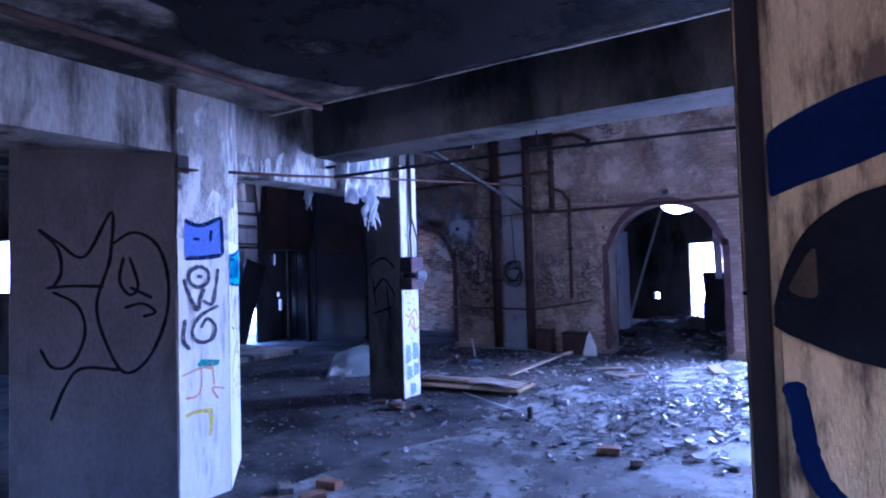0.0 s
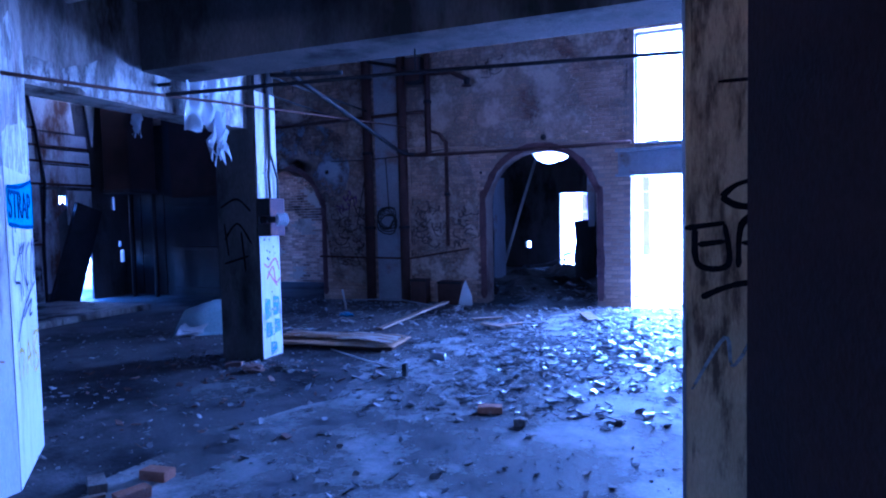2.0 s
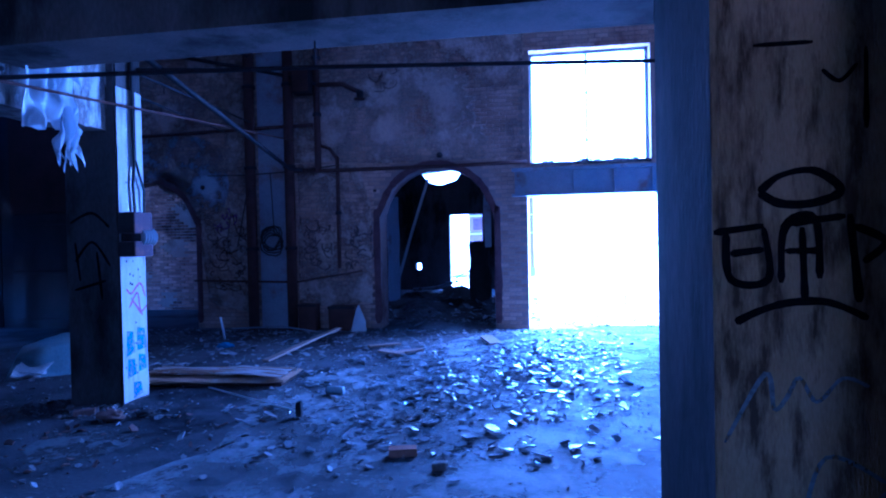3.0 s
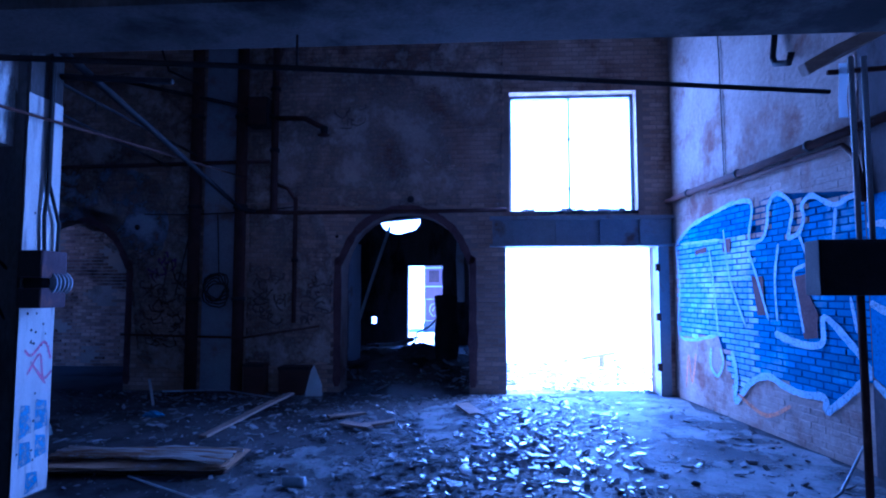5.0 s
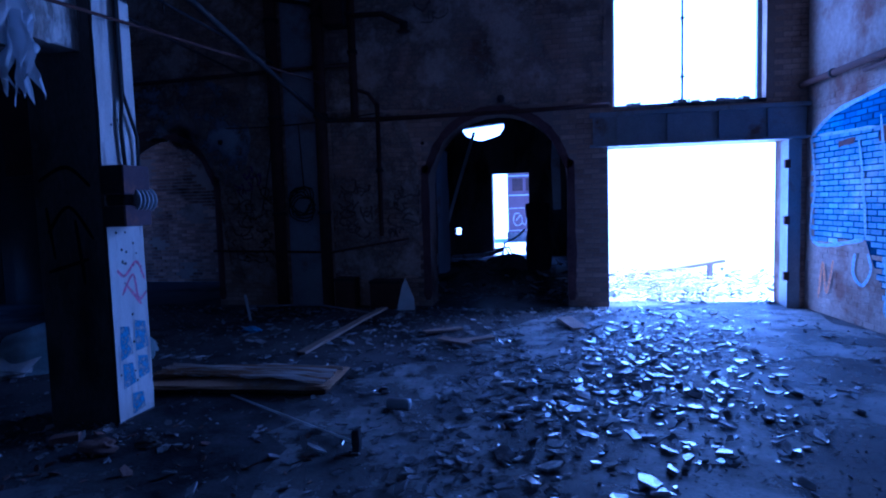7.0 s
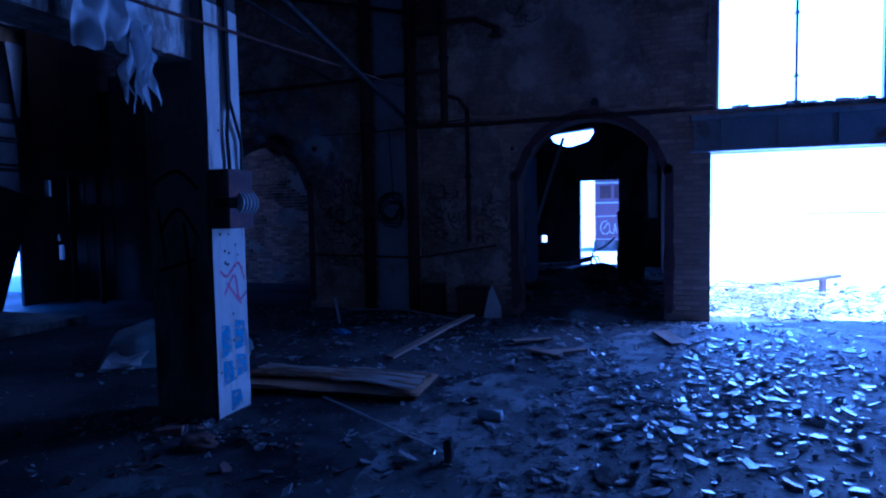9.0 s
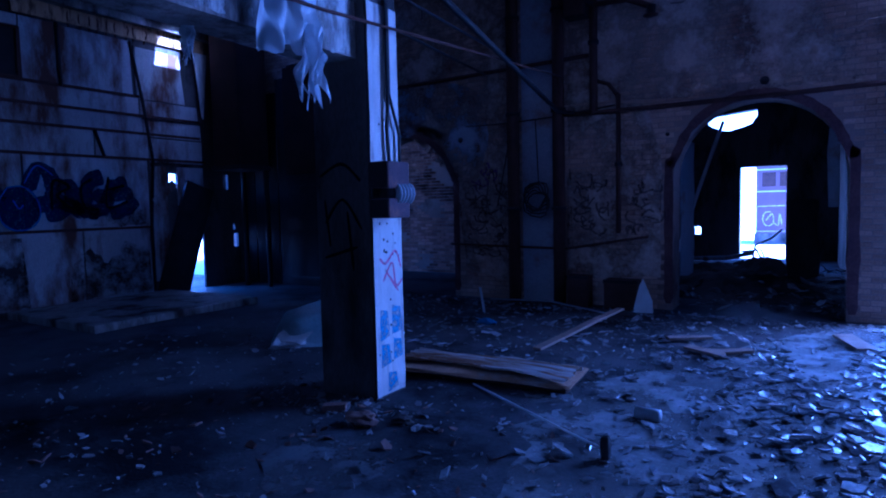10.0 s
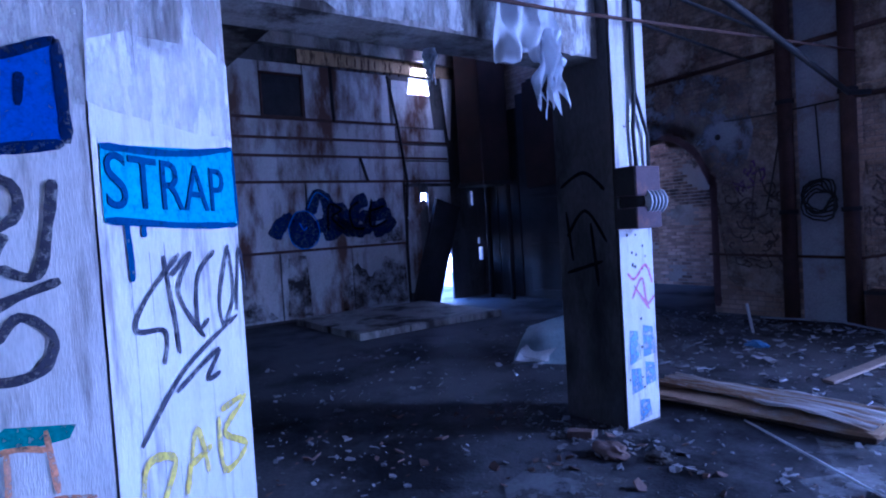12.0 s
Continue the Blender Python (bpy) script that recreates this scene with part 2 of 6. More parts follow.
P_FADED = surface("worn_dark_spray_paint", (0.07, 0.06, 0.062), (0.16, 0.13, 0.125), 9.0, 0.85, 0.2, 60, wear=0.47)
P_ICE = surface("spray_paint_ice_blue", (0.36, 0.50, 0.72), (0.56, 0.68, 0.84), 5.0, 0.7, 0.1, 60, wear=0.43)
P_YELLOW = surface("spray_paint_yellow", (0.62, 0.50, 0.04), (0.76, 0.64, 0.10), 6.0, 0.6, 0.1, 80, wear=0.47)
P_PINK = surface("spray_paint_pink", (0.58, 0.16, 0.30), (0.70, 0.28, 0.42), 6.0, 0.6, 0.1, 80, wear=0.47)
P_ORANGE = surface("spray_paint_orange", (0.62, 0.24, 0.10), (0.74, 0.36, 0.18), 6.0, 0.6, 0.1, 80, wear=0.47)
P_GREEN = surface("spray_paint_green", (0.02, 0.20, 0.19), (0.04, 0.28, 0.26), 6.0, 0.6, 0.1, 80, wear=0.43)
P_PURPLE = surface("spray_paint_purple", (0.10, 0.03, 0.16), (0.18, 0.07, 0.26), 6.0, 0.6, 0.1, 80, wear=0.47)
P_RED = surface("spray_paint_red", (0.40, 0.05, 0.04), (0.52, 0.10, 0.08), 6.0, 0.6, 0.1, 80, wear=0.47)


def film_plastic():
    m = bpy.data.materials.new("torn_translucent_film")
    m.use_nodes = True
    n, l = m.node_tree.nodes, m.node_tree.links
    out = n["Material Output"]
    b = n["Principled BSDF"]
    b.inputs["Base Color"].default_value = (0.78, 0.80, 0.84, 1)
    b.inputs["Roughness"].default_value = 0.35
    tr = n.new("ShaderNodeBsdfTranslucent")
    tr.inputs[0].default_value = (0.75, 0.78, 0.84, 1)
    mx = n.new("ShaderNodeMixShader")
    mx.inputs[0].default_value = 0.45
    l.new(b.outputs[0], mx.inputs[1])
    l.new(tr.outputs[0], mx.inputs[2])
    l.new(mx.outputs[0], out.inputs["Surface"])
    return m


M_FILM = film_plastic()


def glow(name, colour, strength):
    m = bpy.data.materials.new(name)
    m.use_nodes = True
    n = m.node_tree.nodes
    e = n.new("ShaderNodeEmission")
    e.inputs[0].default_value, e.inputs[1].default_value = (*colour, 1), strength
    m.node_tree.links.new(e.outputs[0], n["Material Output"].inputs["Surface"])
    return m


M_BACKGLOW = glow("glowing_white_backdrop", (0.9, 0.95, 1.0), 0.7)


# ---- building helpers ----
def part(name, bm, material, parent=None, label="", category="", group="", kind=""):
    """Links a bmesh as one mesh object, as a part of parent where one is given."""
    me = bpy.data.meshes.new(name)
    bmesh.ops.recalc_face_normals(bm, faces=bm.faces)
    bm.to_mesh(me)
    bm.free()
    me.materials.append(material)
    ob = new(name, me)
    if parent is not None:
        ob.parent = parent
    return tagged(ob, label, category, group, kind)


def thing(name, label, category, at=(0, 0, 0), group="", kind=""):
    ob = new(name)
    ob.location = at
    ob.empty_display_size = 0.1
    bpy.context.view_layer.update()
    return tagged(ob, label, category, group, kind)


def B(*boxes, bevel=0.0):
    """A bmesh of boxes, each x0, x1, y0, y1, z0, z1."""
    bm = bmesh.new()
    for x0, x1, y0, y1, z0, z1 in boxes:
        r = bmesh.ops.create_cube(bm, size=1)
        for v in r["verts"]:
            v.co = Vector((x0 + (v.co.x + 0.5) * (x1 - x0), y0 + (v.co.y + 0.5) * (y1 - y0), z0 + (v.co.z + 0.5) * (z1 - z0)))
    if bevel:
        bmesh.ops.bevel(bm, geom=bm.edges[:], offset=bevel, segments=2, affect="EDGES", profile=0.6)
    return bm


def moved(bm, m):
    bmesh.ops.transform(bm, matrix=m, verts=bm.verts)
    return bm


def roughen(bm, amount, scale=3.0, cuts=0):
    """Knocks edges about, so that nothing is ruler-straight."""
    if cuts:
        bmesh.ops.subdivide_edges(bm, edges=bm.edges[:], cuts=cuts, use_grid_fill=True)
    for v in bm.verts:
        v.co += noise.noise_vector(v.co * scale) * amount
    return bm


def prism(points, z0, z1, bevel=0.0):
    """An upright prism over a plan outline."""
    bm = bmesh.new()
    lo = [bm.verts.new((x, y, z0)) for x, y in points]
    hi = [bm.verts.new((x, y, z1)) for x, y in points]
    bm.faces.new(lo[::-1])
    bm.faces.new(hi)
    k = len(points)
    for i in range(k):
        bm.faces.new((lo[i], lo[(i + 1) % k], hi[(i + 1) % k], hi[i]))
    if bevel:
        up = [e for e in bm.edges if abs(e.verts[0].co.z - e.verts[1].co.z) > 0.1]
        bmesh.ops.bevel(bm, geom=up, offset=bevel, segments=2, affect="EDGES")
    return bm


def tube(points, r, seg=8, bm=None):
    """A pipe, bar or cable along a line of points."""
    bm = bm or bmesh.new()
    pts = [Vector(p) for p in points]
    rings = []
    for i, p in enumerate(pts):
        d = (pts[min(i + 1, len(pts) - 1)] - pts[max(i - 1, 0)]).normalized()
        u = d.orthogonal().normalized() if i == 0 else (u - d * u.dot(d)).normalized()
        w = d.cross(u)
        rr = r[i] if isinstance(r, (list, tuple)) else r
        rings.append([bm.verts.new(p + (u * math.cos(a) + w * math.sin(a)) * rr) for a in (2 * math.pi * k / seg for k in range(seg))])
    for a, b in zip(rings, rings[1:]):
        for k in range(seg):
            bm.faces.new((a[k], a[(k + 1) % seg], b[(k + 1) % seg], b[k]))
    bm.faces.new(rings[0][::-1])
    bm.faces.new(rings[-1])
    for f in bm.faces:
        f.smooth = True
    return bm


def sag(a, b, drop, n=10):
    a, b = Vector(a), Vector(b)
    return [a.lerp(b, i / n) - Vector((0, 0, drop * 4 * (i / n) * (1 - i / n))) for i in range(n + 1)]


def stroke(lines, width, origin, u, v, depth=0.004):
    """Spray strokes: each a line of (a, b) points in the plane of origin, u, v; a flat band with rounded ends, a little thick."""
    bm = bmesh.new()
    origin, u, v = Vector(origin), Vector(u).normalized(), Vector(v).normalized()
    nrm = u.cross(v)
    for line in lines:
        pts = [Vector(p) for p in line]
        # smooth the line
        fine = []
        for i in range(len(pts) - 1):
            p0, p1, p2, p3 = pts[max(i - 1, 0)], pts[i], pts[i + 1], pts[min(i + 2, len(pts) - 1)]
            for k in range(6):
                t = k / 6
                fine.append(0.5 * ((2 * p1) + (p2 - p0) * t + (2 * p0 - 5 * p1 + 4 * p2 - p3) * t * t + (3 * p1 - p0 - 3 * p2 + p3) * t ** 3))
        fine.append(pts[-1])
        left, right = [], []
        for i, p in enumerate(fine):
            d = fine[min(i + 1, len(fine) - 1)] - fine[max(i - 1, 0)]
            if d.length < 1e-6:
                d = Vector((1, 0))
            q = Vector((-d.y, d.x)).normalized() * width * 0.5 * (0.95 + 0.3 * noise.noise(Vector((p.x * 9, p.y * 9, width))) + 0.2 * noise.noise(Vector((p.x * 60, p.y * 60, width))))
            if i in (0, len(fine) - 1):
                q *= 0.55
            left.append(bm.verts.new(origin + u * (p.x + q.x) + v * (p.y + q.y) + nrm * depth))
            right.append(bm.verts.new(origin + u * (p.x - q.x) + v * (p.y - q.y) + nrm * depth))
        for i in range(len(fine) - 1):
            bm.faces.new((left[i], left[i + 1], right[i + 1], right[i]))
    return bm


def ragged(outline, amount, seed=0.0):
    """The outline with uneven, worn edges."""
    out = []
    for (xa, ya), (xb, yb) in zip(outline, outline[1:] + outline[:1]):
        k = max(2, int(math.hypot(xb - xa, yb - ya) / (amount * 1.6)))
        for i in range(k):
            t = i / k
            p = Vector((xa + (xb - xa) * t, ya + (yb - ya) * t, seed))
            n = noise.noise_vector(p * 7) * amount + noise.noise_vector(p * 23) * amount * 0.5
            out.append((p.x + n.x, p.y + n.y))
    return out


def curvy(outline, n=5):
    """The closed outline with its corners swept into curves."""
    k, out = len(outline), []
    for i in range(k):
        p0, p1, p2, p3 = (Vector(outline[(i + j) % k]) for j in (-1, 0, 1, 2))
        for s in range(n):
            q = s / n
            out.append(tuple(0.5 * ((2 * p1) + (p2 - p0) * q + (2 * p0 - 5 * p1 + 4 * p2 - p3) * q * q + (3 * p1 - p0 - 3 * p2 + p3) * q ** 3)))
    return out


def blob(outline, origin, u, v, depth=0.003):
    """A painted area with the given outline in the plane of origin, u, v."""
    bm = bmesh.new()
    origin, u, v = Vector(origin), Vector(u).normalized(), Vector(v).normalized()
    nrm = u.cross(v)
    vs = [bm.verts.new(origin + u * a + v * b + nrm * depth) for a, b in outline]
    f = bm.faces.new(vs)
    bmesh.ops.triangulate(bm, faces=[f])
    return bm


def lettering(name, text, size, origin, u, v, material, parent, label, depth=0.006, bold=0.0):
    """Words in the built-in font, turned into a mesh on the plane of origin, u, v."""
    cu = bpy.data.curves.new(name, "FONT")
    cu.body, cu.size, cu.offset, cu.extrude = text, size, bold, 0.001
    tmp = bpy.data.objects.new(name, cu)
    scene.collection.objects.link(tmp)
    bpy.context.view_layer.update()
    me = bpy.data.meshes.new_from_object(tmp.evaluated_get(bpy.context.evaluated_depsgraph_get()))
    bpy.data.objects.remove(tmp)
    u, v = Vector(u).normalized(), Vector(v).normalized()
    nrm = u.cross(v)
    m = Matrix((u, v, nrm)).transposed().to_4x4()
    m.translation = Vector(origin) + nrm * depth
    me.transform(m)
    me.materials.clear()
    me.materials.append(material)
    ob = new(name, me)
    ob.parent = parent
    return tagged(ob, label)


# ---- the large structure ----
FAR, THICK = 9.5, 0.5
DOOR = (1.49, 3.95, 0.0, 2.41)
WIN = (1.56, 3.66, 3.0, 5.02)
ARCHES = [(-1.27, 0.88, 1.95, 3.0), (-7.2, -5.02, 1.9, 2.92)]     # left, right, spring height, crown height
ROOF = 6.4
X_LEFT, X_RIGHT = -10.6, 4.2
SLANT = 0.11          # the side wall runs outwards by this much for each metre towards the viewer


def arch_z(a, x):
    l, r, s, c = a
    k = (x - (l + r) / 2) / ((r - l) / 2)
    return s + (c - s) * math.sqrt(max(0.0, 1 - k * k)) if abs(k) < 1 else None


def far_wall_mesh(x0, x1, y0, y1, z1, rects, arches):
    """A wall along x with rectangular and arched openings that go through it."""
    cuts = {x0, x1}
    for r in rects:
        cuts |= {r[0], r[1]}
    for a in arches:
        cuts |= {a[0] + (a[1] - a[0]) * (0.5 - 0.5 * math.cos(math.pi * i / 16)) for i in range(17)}
    cuts = sorted(cuts)
    bm = bmesh.new()
    for a, b in zip(cuts, cuts[1:]):
        mid = (a + b) / 2
        spans = [(0.0, 0.0, z1, z1)]
        for r in rects:
            if r[0] < mid < r[1]:
                keep = []
                for zl, zr, hl, hr in spans:
                    if r[3] <= zl or r[2] >= hl:
                        keep.append((zl, zr, hl, hr))
                        continue
                    if r[2] > zl:
                        keep.append((zl, zr, r[2], r[2]))
                    if r[3] < hl:
                        keep.append((r[3], r[3], hl, hr))
                spans = keep
        for ar in arches:
            if ar[0] < mid < ar[1]:
                spans = [(arch_z(ar, a + 1e-6), arch_z(ar, b - 1e-6), z1, z1)]
        for zl, zr, hl, hr in spans:
            q = [bm.verts.new(p) for p in ((a, y0, zl), (b, y0, zr), (b, y0, hr), (a, y0, hl), (a, y1, zl), (b, y1, zr), (b, y1, hr), (a, y1, hl))]
            for f in ((0, 1, 2, 3), (7, 6, 5, 4), (0, 4, 5, 1), (1, 5, 6, 2), (2, 6, 7, 3), (3, 7, 4, 0)):
                bm.faces.new([q[i] for i in f])
    return bm


floor = part("floor", B((-16, 9, -9, FAR + THICK, -0.25, 0)), M_FLOOR, label="dusty stained grey concrete floor strewn with rubble", category="floor", kind="structure")
wall_far = part("wall_far", far_wall_mesh(X_LEFT - 0.4, X_RIGHT + 0.1, FAR, FAR + THICK, ROOF, [DOOR, WIN], ARCHES), M_MORTAR,
                label="tall old brick wall with arched openings and a loading door", category="wall", kind="structure")
wall_right = part("wall_right", prism([(X_RIGHT, FAR), (X_RIGHT + 6.5 * SLANT, 3.0), (X_RIGHT + 1.6, 3.0), (X_RIGHT + 1.6, FAR + THICK), (X_RIGHT + 0.1, FAR + THICK), (X_RIGHT + 0.1, FAR)], 0, ROOF), M_LIMEWASH, label="painted brick side wall covered in large blue graffiti", category="wall", kind="structure")
part("wall_right_near", moved(far_wall_mesh(-9, 3.0, -X_RIGHT - 1.6, -X_RIGHT - 1.2, 3.8, [(-3.4, -2.3, 0.9, 2.1)], []), pose(0, 0, 0, 0, 0, 90)), M_DARKC, label="plain concrete side wall", category="wall", kind="structure")
# rear wall with broad openings that let in weak daylight behind the viewer
part("wall_rear", far_wall_mesh(-16, X_RIGHT + 1.6, -9.4, -9, 3.8, [(-0.6, 0.9, 1.0, 2.3)], []), M_DARKC,
     label="plain concrete rear wall with a window opening", category="wall", kind="structure")
part("wall_outer", moved(far_wall_mesh(-9.4, 3.0, 16, 16.4, 3.8, [(-4.2, -3.3, 0.3, 2.4)], []), pose(0, 0, 0, 0, 0, 90)), M_CONC, label="plain concrete outer wall", category="wall", kind="structure")
part("wall_return", far_wall_mesh(-16.4, -10.9, 2.75, 3.0, 3.85, [(-12.4, -11.2, 1.6, 2.65)], []), M_DARKC, label="plain concrete wall with a small opening", category="wall", kind="structure")
part("ceiling", B((-16.4, X_RIGHT + 1.6, -9.4, 2.75, 3.85, 4.1)), M_SLAB, label="mouldy sagging concrete ceiling slab", category="ceiling", kind="structure")
part("wall_upper", B((-16.4, X_RIGHT + 1.6, 2.5, 2.75, 4.1, ROOF)), M_CONC, label="plain concrete upper wall above a beam", category="wall", kind="structure")
part("roof", B((-8.5, X_RIGHT + 1.6, 2.5, FAR + THICK, ROOF, ROOF + 0.25), (-10.95, -8.5, 2.5, 7.85, ROOF, ROOF + 0.25)), M_DARKC, label="dark concrete roof over the tall bay", category="ceiling", kind="structure")

slab_low = part("ceiling_low", roughen(B((-1.87, X_RIGHT + 1.2, -9, 1.1, 3.3, 3.85)), 0.008, 2.0, cuts=5), M_SLAB, label="low mouldy concrete ceiling slab with a chipped edge", category="ceiling", kind="structure")
# Pale strip paints the lit highlight along the slab's edge.
part("slab_edge", roughen(B((-1.9, X_RIGHT + 1.15, 1.09, 1.125, 3.28, 3.37)), 0.012, 5.0, cuts=14), M_CONC, slab_low, "chipped slab edge, pale to carry its highlight")
# Near-black patch puts the shade of the slab's underside into colour.
part("soot_stain", blob(ragged([(-0.7, -0.9), (-0.4, -1.05), (4.9, -1.05), (4.9, 2.5), (0.4, 2.5), (-0.3, 1.2), (-0.9, 0.4), (-1.0, -0.3)], 0.12), (0, 0, 3.288), (1, 0, 0), (0, -1, 0), 0.004), M_SLABSHADE, slab_low, "near-black patch for shade on the ceiling")
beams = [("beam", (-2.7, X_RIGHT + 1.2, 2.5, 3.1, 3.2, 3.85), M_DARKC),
         ("beam", (-3.1, -2.7, 0.9, 4.6, 2.85, 3.85), M_STREAKC), ("beam", (-3.0, -1.88, -9, 0.12, 2.78, 3.85), M_STREAKC)]
for nm, b, m in beams:
    part(nm, roughen(B(b), 0.012, 2.0, cuts=5), m, label="chipped and stained concrete ceiling beam", category="beam", kind="structure")

part("whitewash", blob(ragged([(1.25, 2.87), (4.58, 2.87), (4.58, 3.6), (3.6, 3.7), (2.9, 3.2), (2.2, 3.25), (1.7, 3.05), (1.25, 3.1)], 0.05), (-2.69, 0, 0), (0, 1, 0), (0, 0, 1), 0.004), M_PAINTW, label="flaking whitewash on the beam side", category="trim", kind="structure")

# ---- columns ----
PA, QA, RA = (-1.86, 0.10), (-1.86, 0.58), (-2.52, 1.22)
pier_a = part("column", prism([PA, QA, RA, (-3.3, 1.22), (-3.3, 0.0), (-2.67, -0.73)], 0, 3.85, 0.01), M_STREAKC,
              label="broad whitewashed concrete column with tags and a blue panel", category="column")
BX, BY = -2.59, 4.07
# Unlit faces hold their shade as darker concrete; one face is whitewashed.
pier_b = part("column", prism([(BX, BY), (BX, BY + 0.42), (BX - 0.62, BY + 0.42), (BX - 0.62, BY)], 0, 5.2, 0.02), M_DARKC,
              label="square concrete column, shaded faces coloured dark, one face whitewashed", category="column")
pier_c = part("column", prism([(2.315, -1.21), (3.5, -1.21), (3.5, -0.68), (2.212, -0.68)], 0, 3.85, 0.015), M_TAN,
              label="tan painted concrete pier with a large painted eye", category="column")
pier_e = part("column", prism([(2.125, 0.11), (3.5, 0.11), (3.5, 0.92), (2.135, 0.92)], 0, 3.85, 0.015), M_TAN,
              label="tan painted concrete pier with a black tag", category="column")
part("column", prism([(4.0, 3.2), (4.95, 3.2), (4.85, 3.75), (4.0, 3.75)], 0, ROOF, 0.02), M_DARKC,
              label="dark concrete column beside the graffiti wall", category="column")
UP = (0, 0, 1)
rng = random.Random(7)

# ---- left end of the hall: sheet-metal clad wall ----
# wall carcass with a broken corner near the floor, a torn gap below the roof and small holes
HOLES = [(7.8, 8.42, 0.0, 1.35), (7.12, 7.24, 0.0, 0.22), (7.66, 7.84, 2.12, 2.4), (8.98, 9.1, 2.1, 2.42), (9.2, 9.32, 0.82, 1.12), (9.14, 9.24, 1.2, 1.34), (6.0, 7.0, 5.05, 5.16)]
wall_left = part("wall_left", moved(far_wall_mesh(2.75, FAR, -X_LEFT + 0.02, -X_LEFT + 0.08, ROOF, HOLES, []), pose(0, 0, 0, 0, 0, 90)), M_DARKC,
                 label="dark end wall clad in rusting sheet metal", category="wall", kind="structure")
part("roof_left", B((-10.95, -9.3, 7.85, 8.6, ROOF, ROOF + 0.25), (-10.95, -8.5, 8.6, FAR + THICK, ROOF, ROOF + 0.25)), M_DARKC, label="dark concrete roof edge", category="ceiling", kind="structure")


def panel_sheet(y0, y1, z0, z1, skew=0.0, mat=None):
    bm = B((X_LEFT - 0.015, X_LEFT + 0.02, y0 + 0.012, y1 - 0.012, z0 + 0.012, z1 - 0.012), bevel=0.005)
    for v in bm.verts:
        if v.co.y > (y0 + y1) / 2:
            v.co.y -= skew * (v.co.z - z0)
        v.co.x += 0.012 * noise.noise(v.co * 1.7)
    return part("panel", bm, mat or M_SHEET, wall_left, "rust-streaked white sheet metal panel")


for y0, y1, z0, z1, sk in [(2.8, 4.24, 3.86, 4.9, 0), (4.24, 5.08, 4.7, 4.9, 0), (5.08, 5.66, 3.86, 4.9, 0.02), (5.66, 7.0, 3.84, 4.88, 0.03), (7.05, 8.1, 3.8, 4.8, 0.1),
                           (2.8, 7.1, 3.5, 3.84, 0), (7.1, 8.4, 3.45, 3.8, 0.1), (2.8, 7.15, 3.16, 3.49, 0), (7.15, 8.45, 3.1, 3.44, 0.05),
                           (2.8, 6.2, 2.67, 3.15, 0), (6.2, 7.25, 2.67, 3.15, 0.03), (7.25, 8.45, 2.6, 3.09, 0), (7.25, 7.6, 0.25, 2.55, 0), (7.82, 8.45, 1.75, 2.55, 0),
                           (2.8, 5.0, 1.36, 2.65, 0), (5.0, 7.2, 1.36, 2.65, 0), (2.8, 4.4, 0.05, 1.34, 0), (4.4, 5.9, 0.05, 1.34, 0), (5.9, 7.2, 0.05, 1.34, 0.02)]:
    panel_sheet(y0, y1, z0, z1, sk)
hatchbox = thing("wall_opening", "square black vent opening with a bent frame", "vent", (X_LEFT, 4.65, 3.9))
# Flat black backing stands in for the dark inside the vent.
part("backing", moved(B((-0.01, 0.0, -0.4, 0.42, 0.0, 0.8)), Matrix.Identity(4)), M_BLACK, hatchbox)
for b in ((0, 0.05, -0.42, -0.38, 0, 0.8), (0, 0.05, 0.38, 0.44, 0, 0.8), (0, 0.05, -0.42, 0.44, -0.04, 0.0), (0, 0.05, -0.42, 0.44, 0.76, 0.8)):
    part("frame", B(b, bevel=0.006), M_RUST, hatchbox)
for i, (z, y0, y1) in enumerate([(3.85, 2.8, 7.1), (3.49, 2.8, 8.4), (3.15, 2.8, 8.4), (2.66, 2.8, 8.5), (1.35, 2.8, 7.2)]):
    part("rail", roughen(B((X_LEFT + 0.012, X_LEFT + 0.05, y0, y1, z - 0.025, z + 0.025), bevel=0.005), 0.006), M_RUST, wall_left, "rusted steel cladding rail")
for pts in ([(5.66, 4.9), (5.68, 3.84)], [(6.95, 4.85), (7.15, 3.8), (7.3, 2.66), (7.2, 1.36), (7.2, 0.1)], [(6.2, 3.14), (6.35, 2.68)]):
    part("seam_bar", tube([(X_LEFT + 0.045, y, z) for y, z in pts], 0.03, 6), M_BLACK, wall_left, "blackened steel seam bar")
# a torn slanting sheet and a leaning slab in the broken corner
part("torn_sheet", moved(prism([(-0.16, 0.0), (0.16, 0.0), (0.02, -1.35), (-0.02, -1.3)], -0.012, 0.012), Matrix.Translation((X_LEFT + 0.12, 8.42, 4.9)) @ pose(0, 0, 0, 90, 0, 90)), M_PAINTC, wall_left, "torn hanging sheet of white metal")
part("bent_sheet", moved(roughen(B((-0.01, 0.01, -0.08, 0.08, 0, 0.6), bevel=0.004), 0.02, 5, 2), pose(X_LEFT + 0.07, 7.28, 1.82, -48, 0, 0)), M_SHEET, wall_left, "bent strip of torn sheet metal")
slab = part("leaning_slab", moved(roughen(B((-0.05, 0.05, -0.3, 0.36, 0, 2.3), bevel=0.012), 0.02, 3, 2), pose(X_LEFT + 0.16, 7.47, 0.0, -19, 0, 0)), M_BLACK,
            label="blackened slab leaning in the broken wall corner", category="slab")
gl = thing("graffiti_lettering", "dark blue bubble graffiti sprayed on sheet metal", "graffiti", (X_LEFT, 5.6, 1.9))
og = (X_LEFT + 0.036, 0, 0)
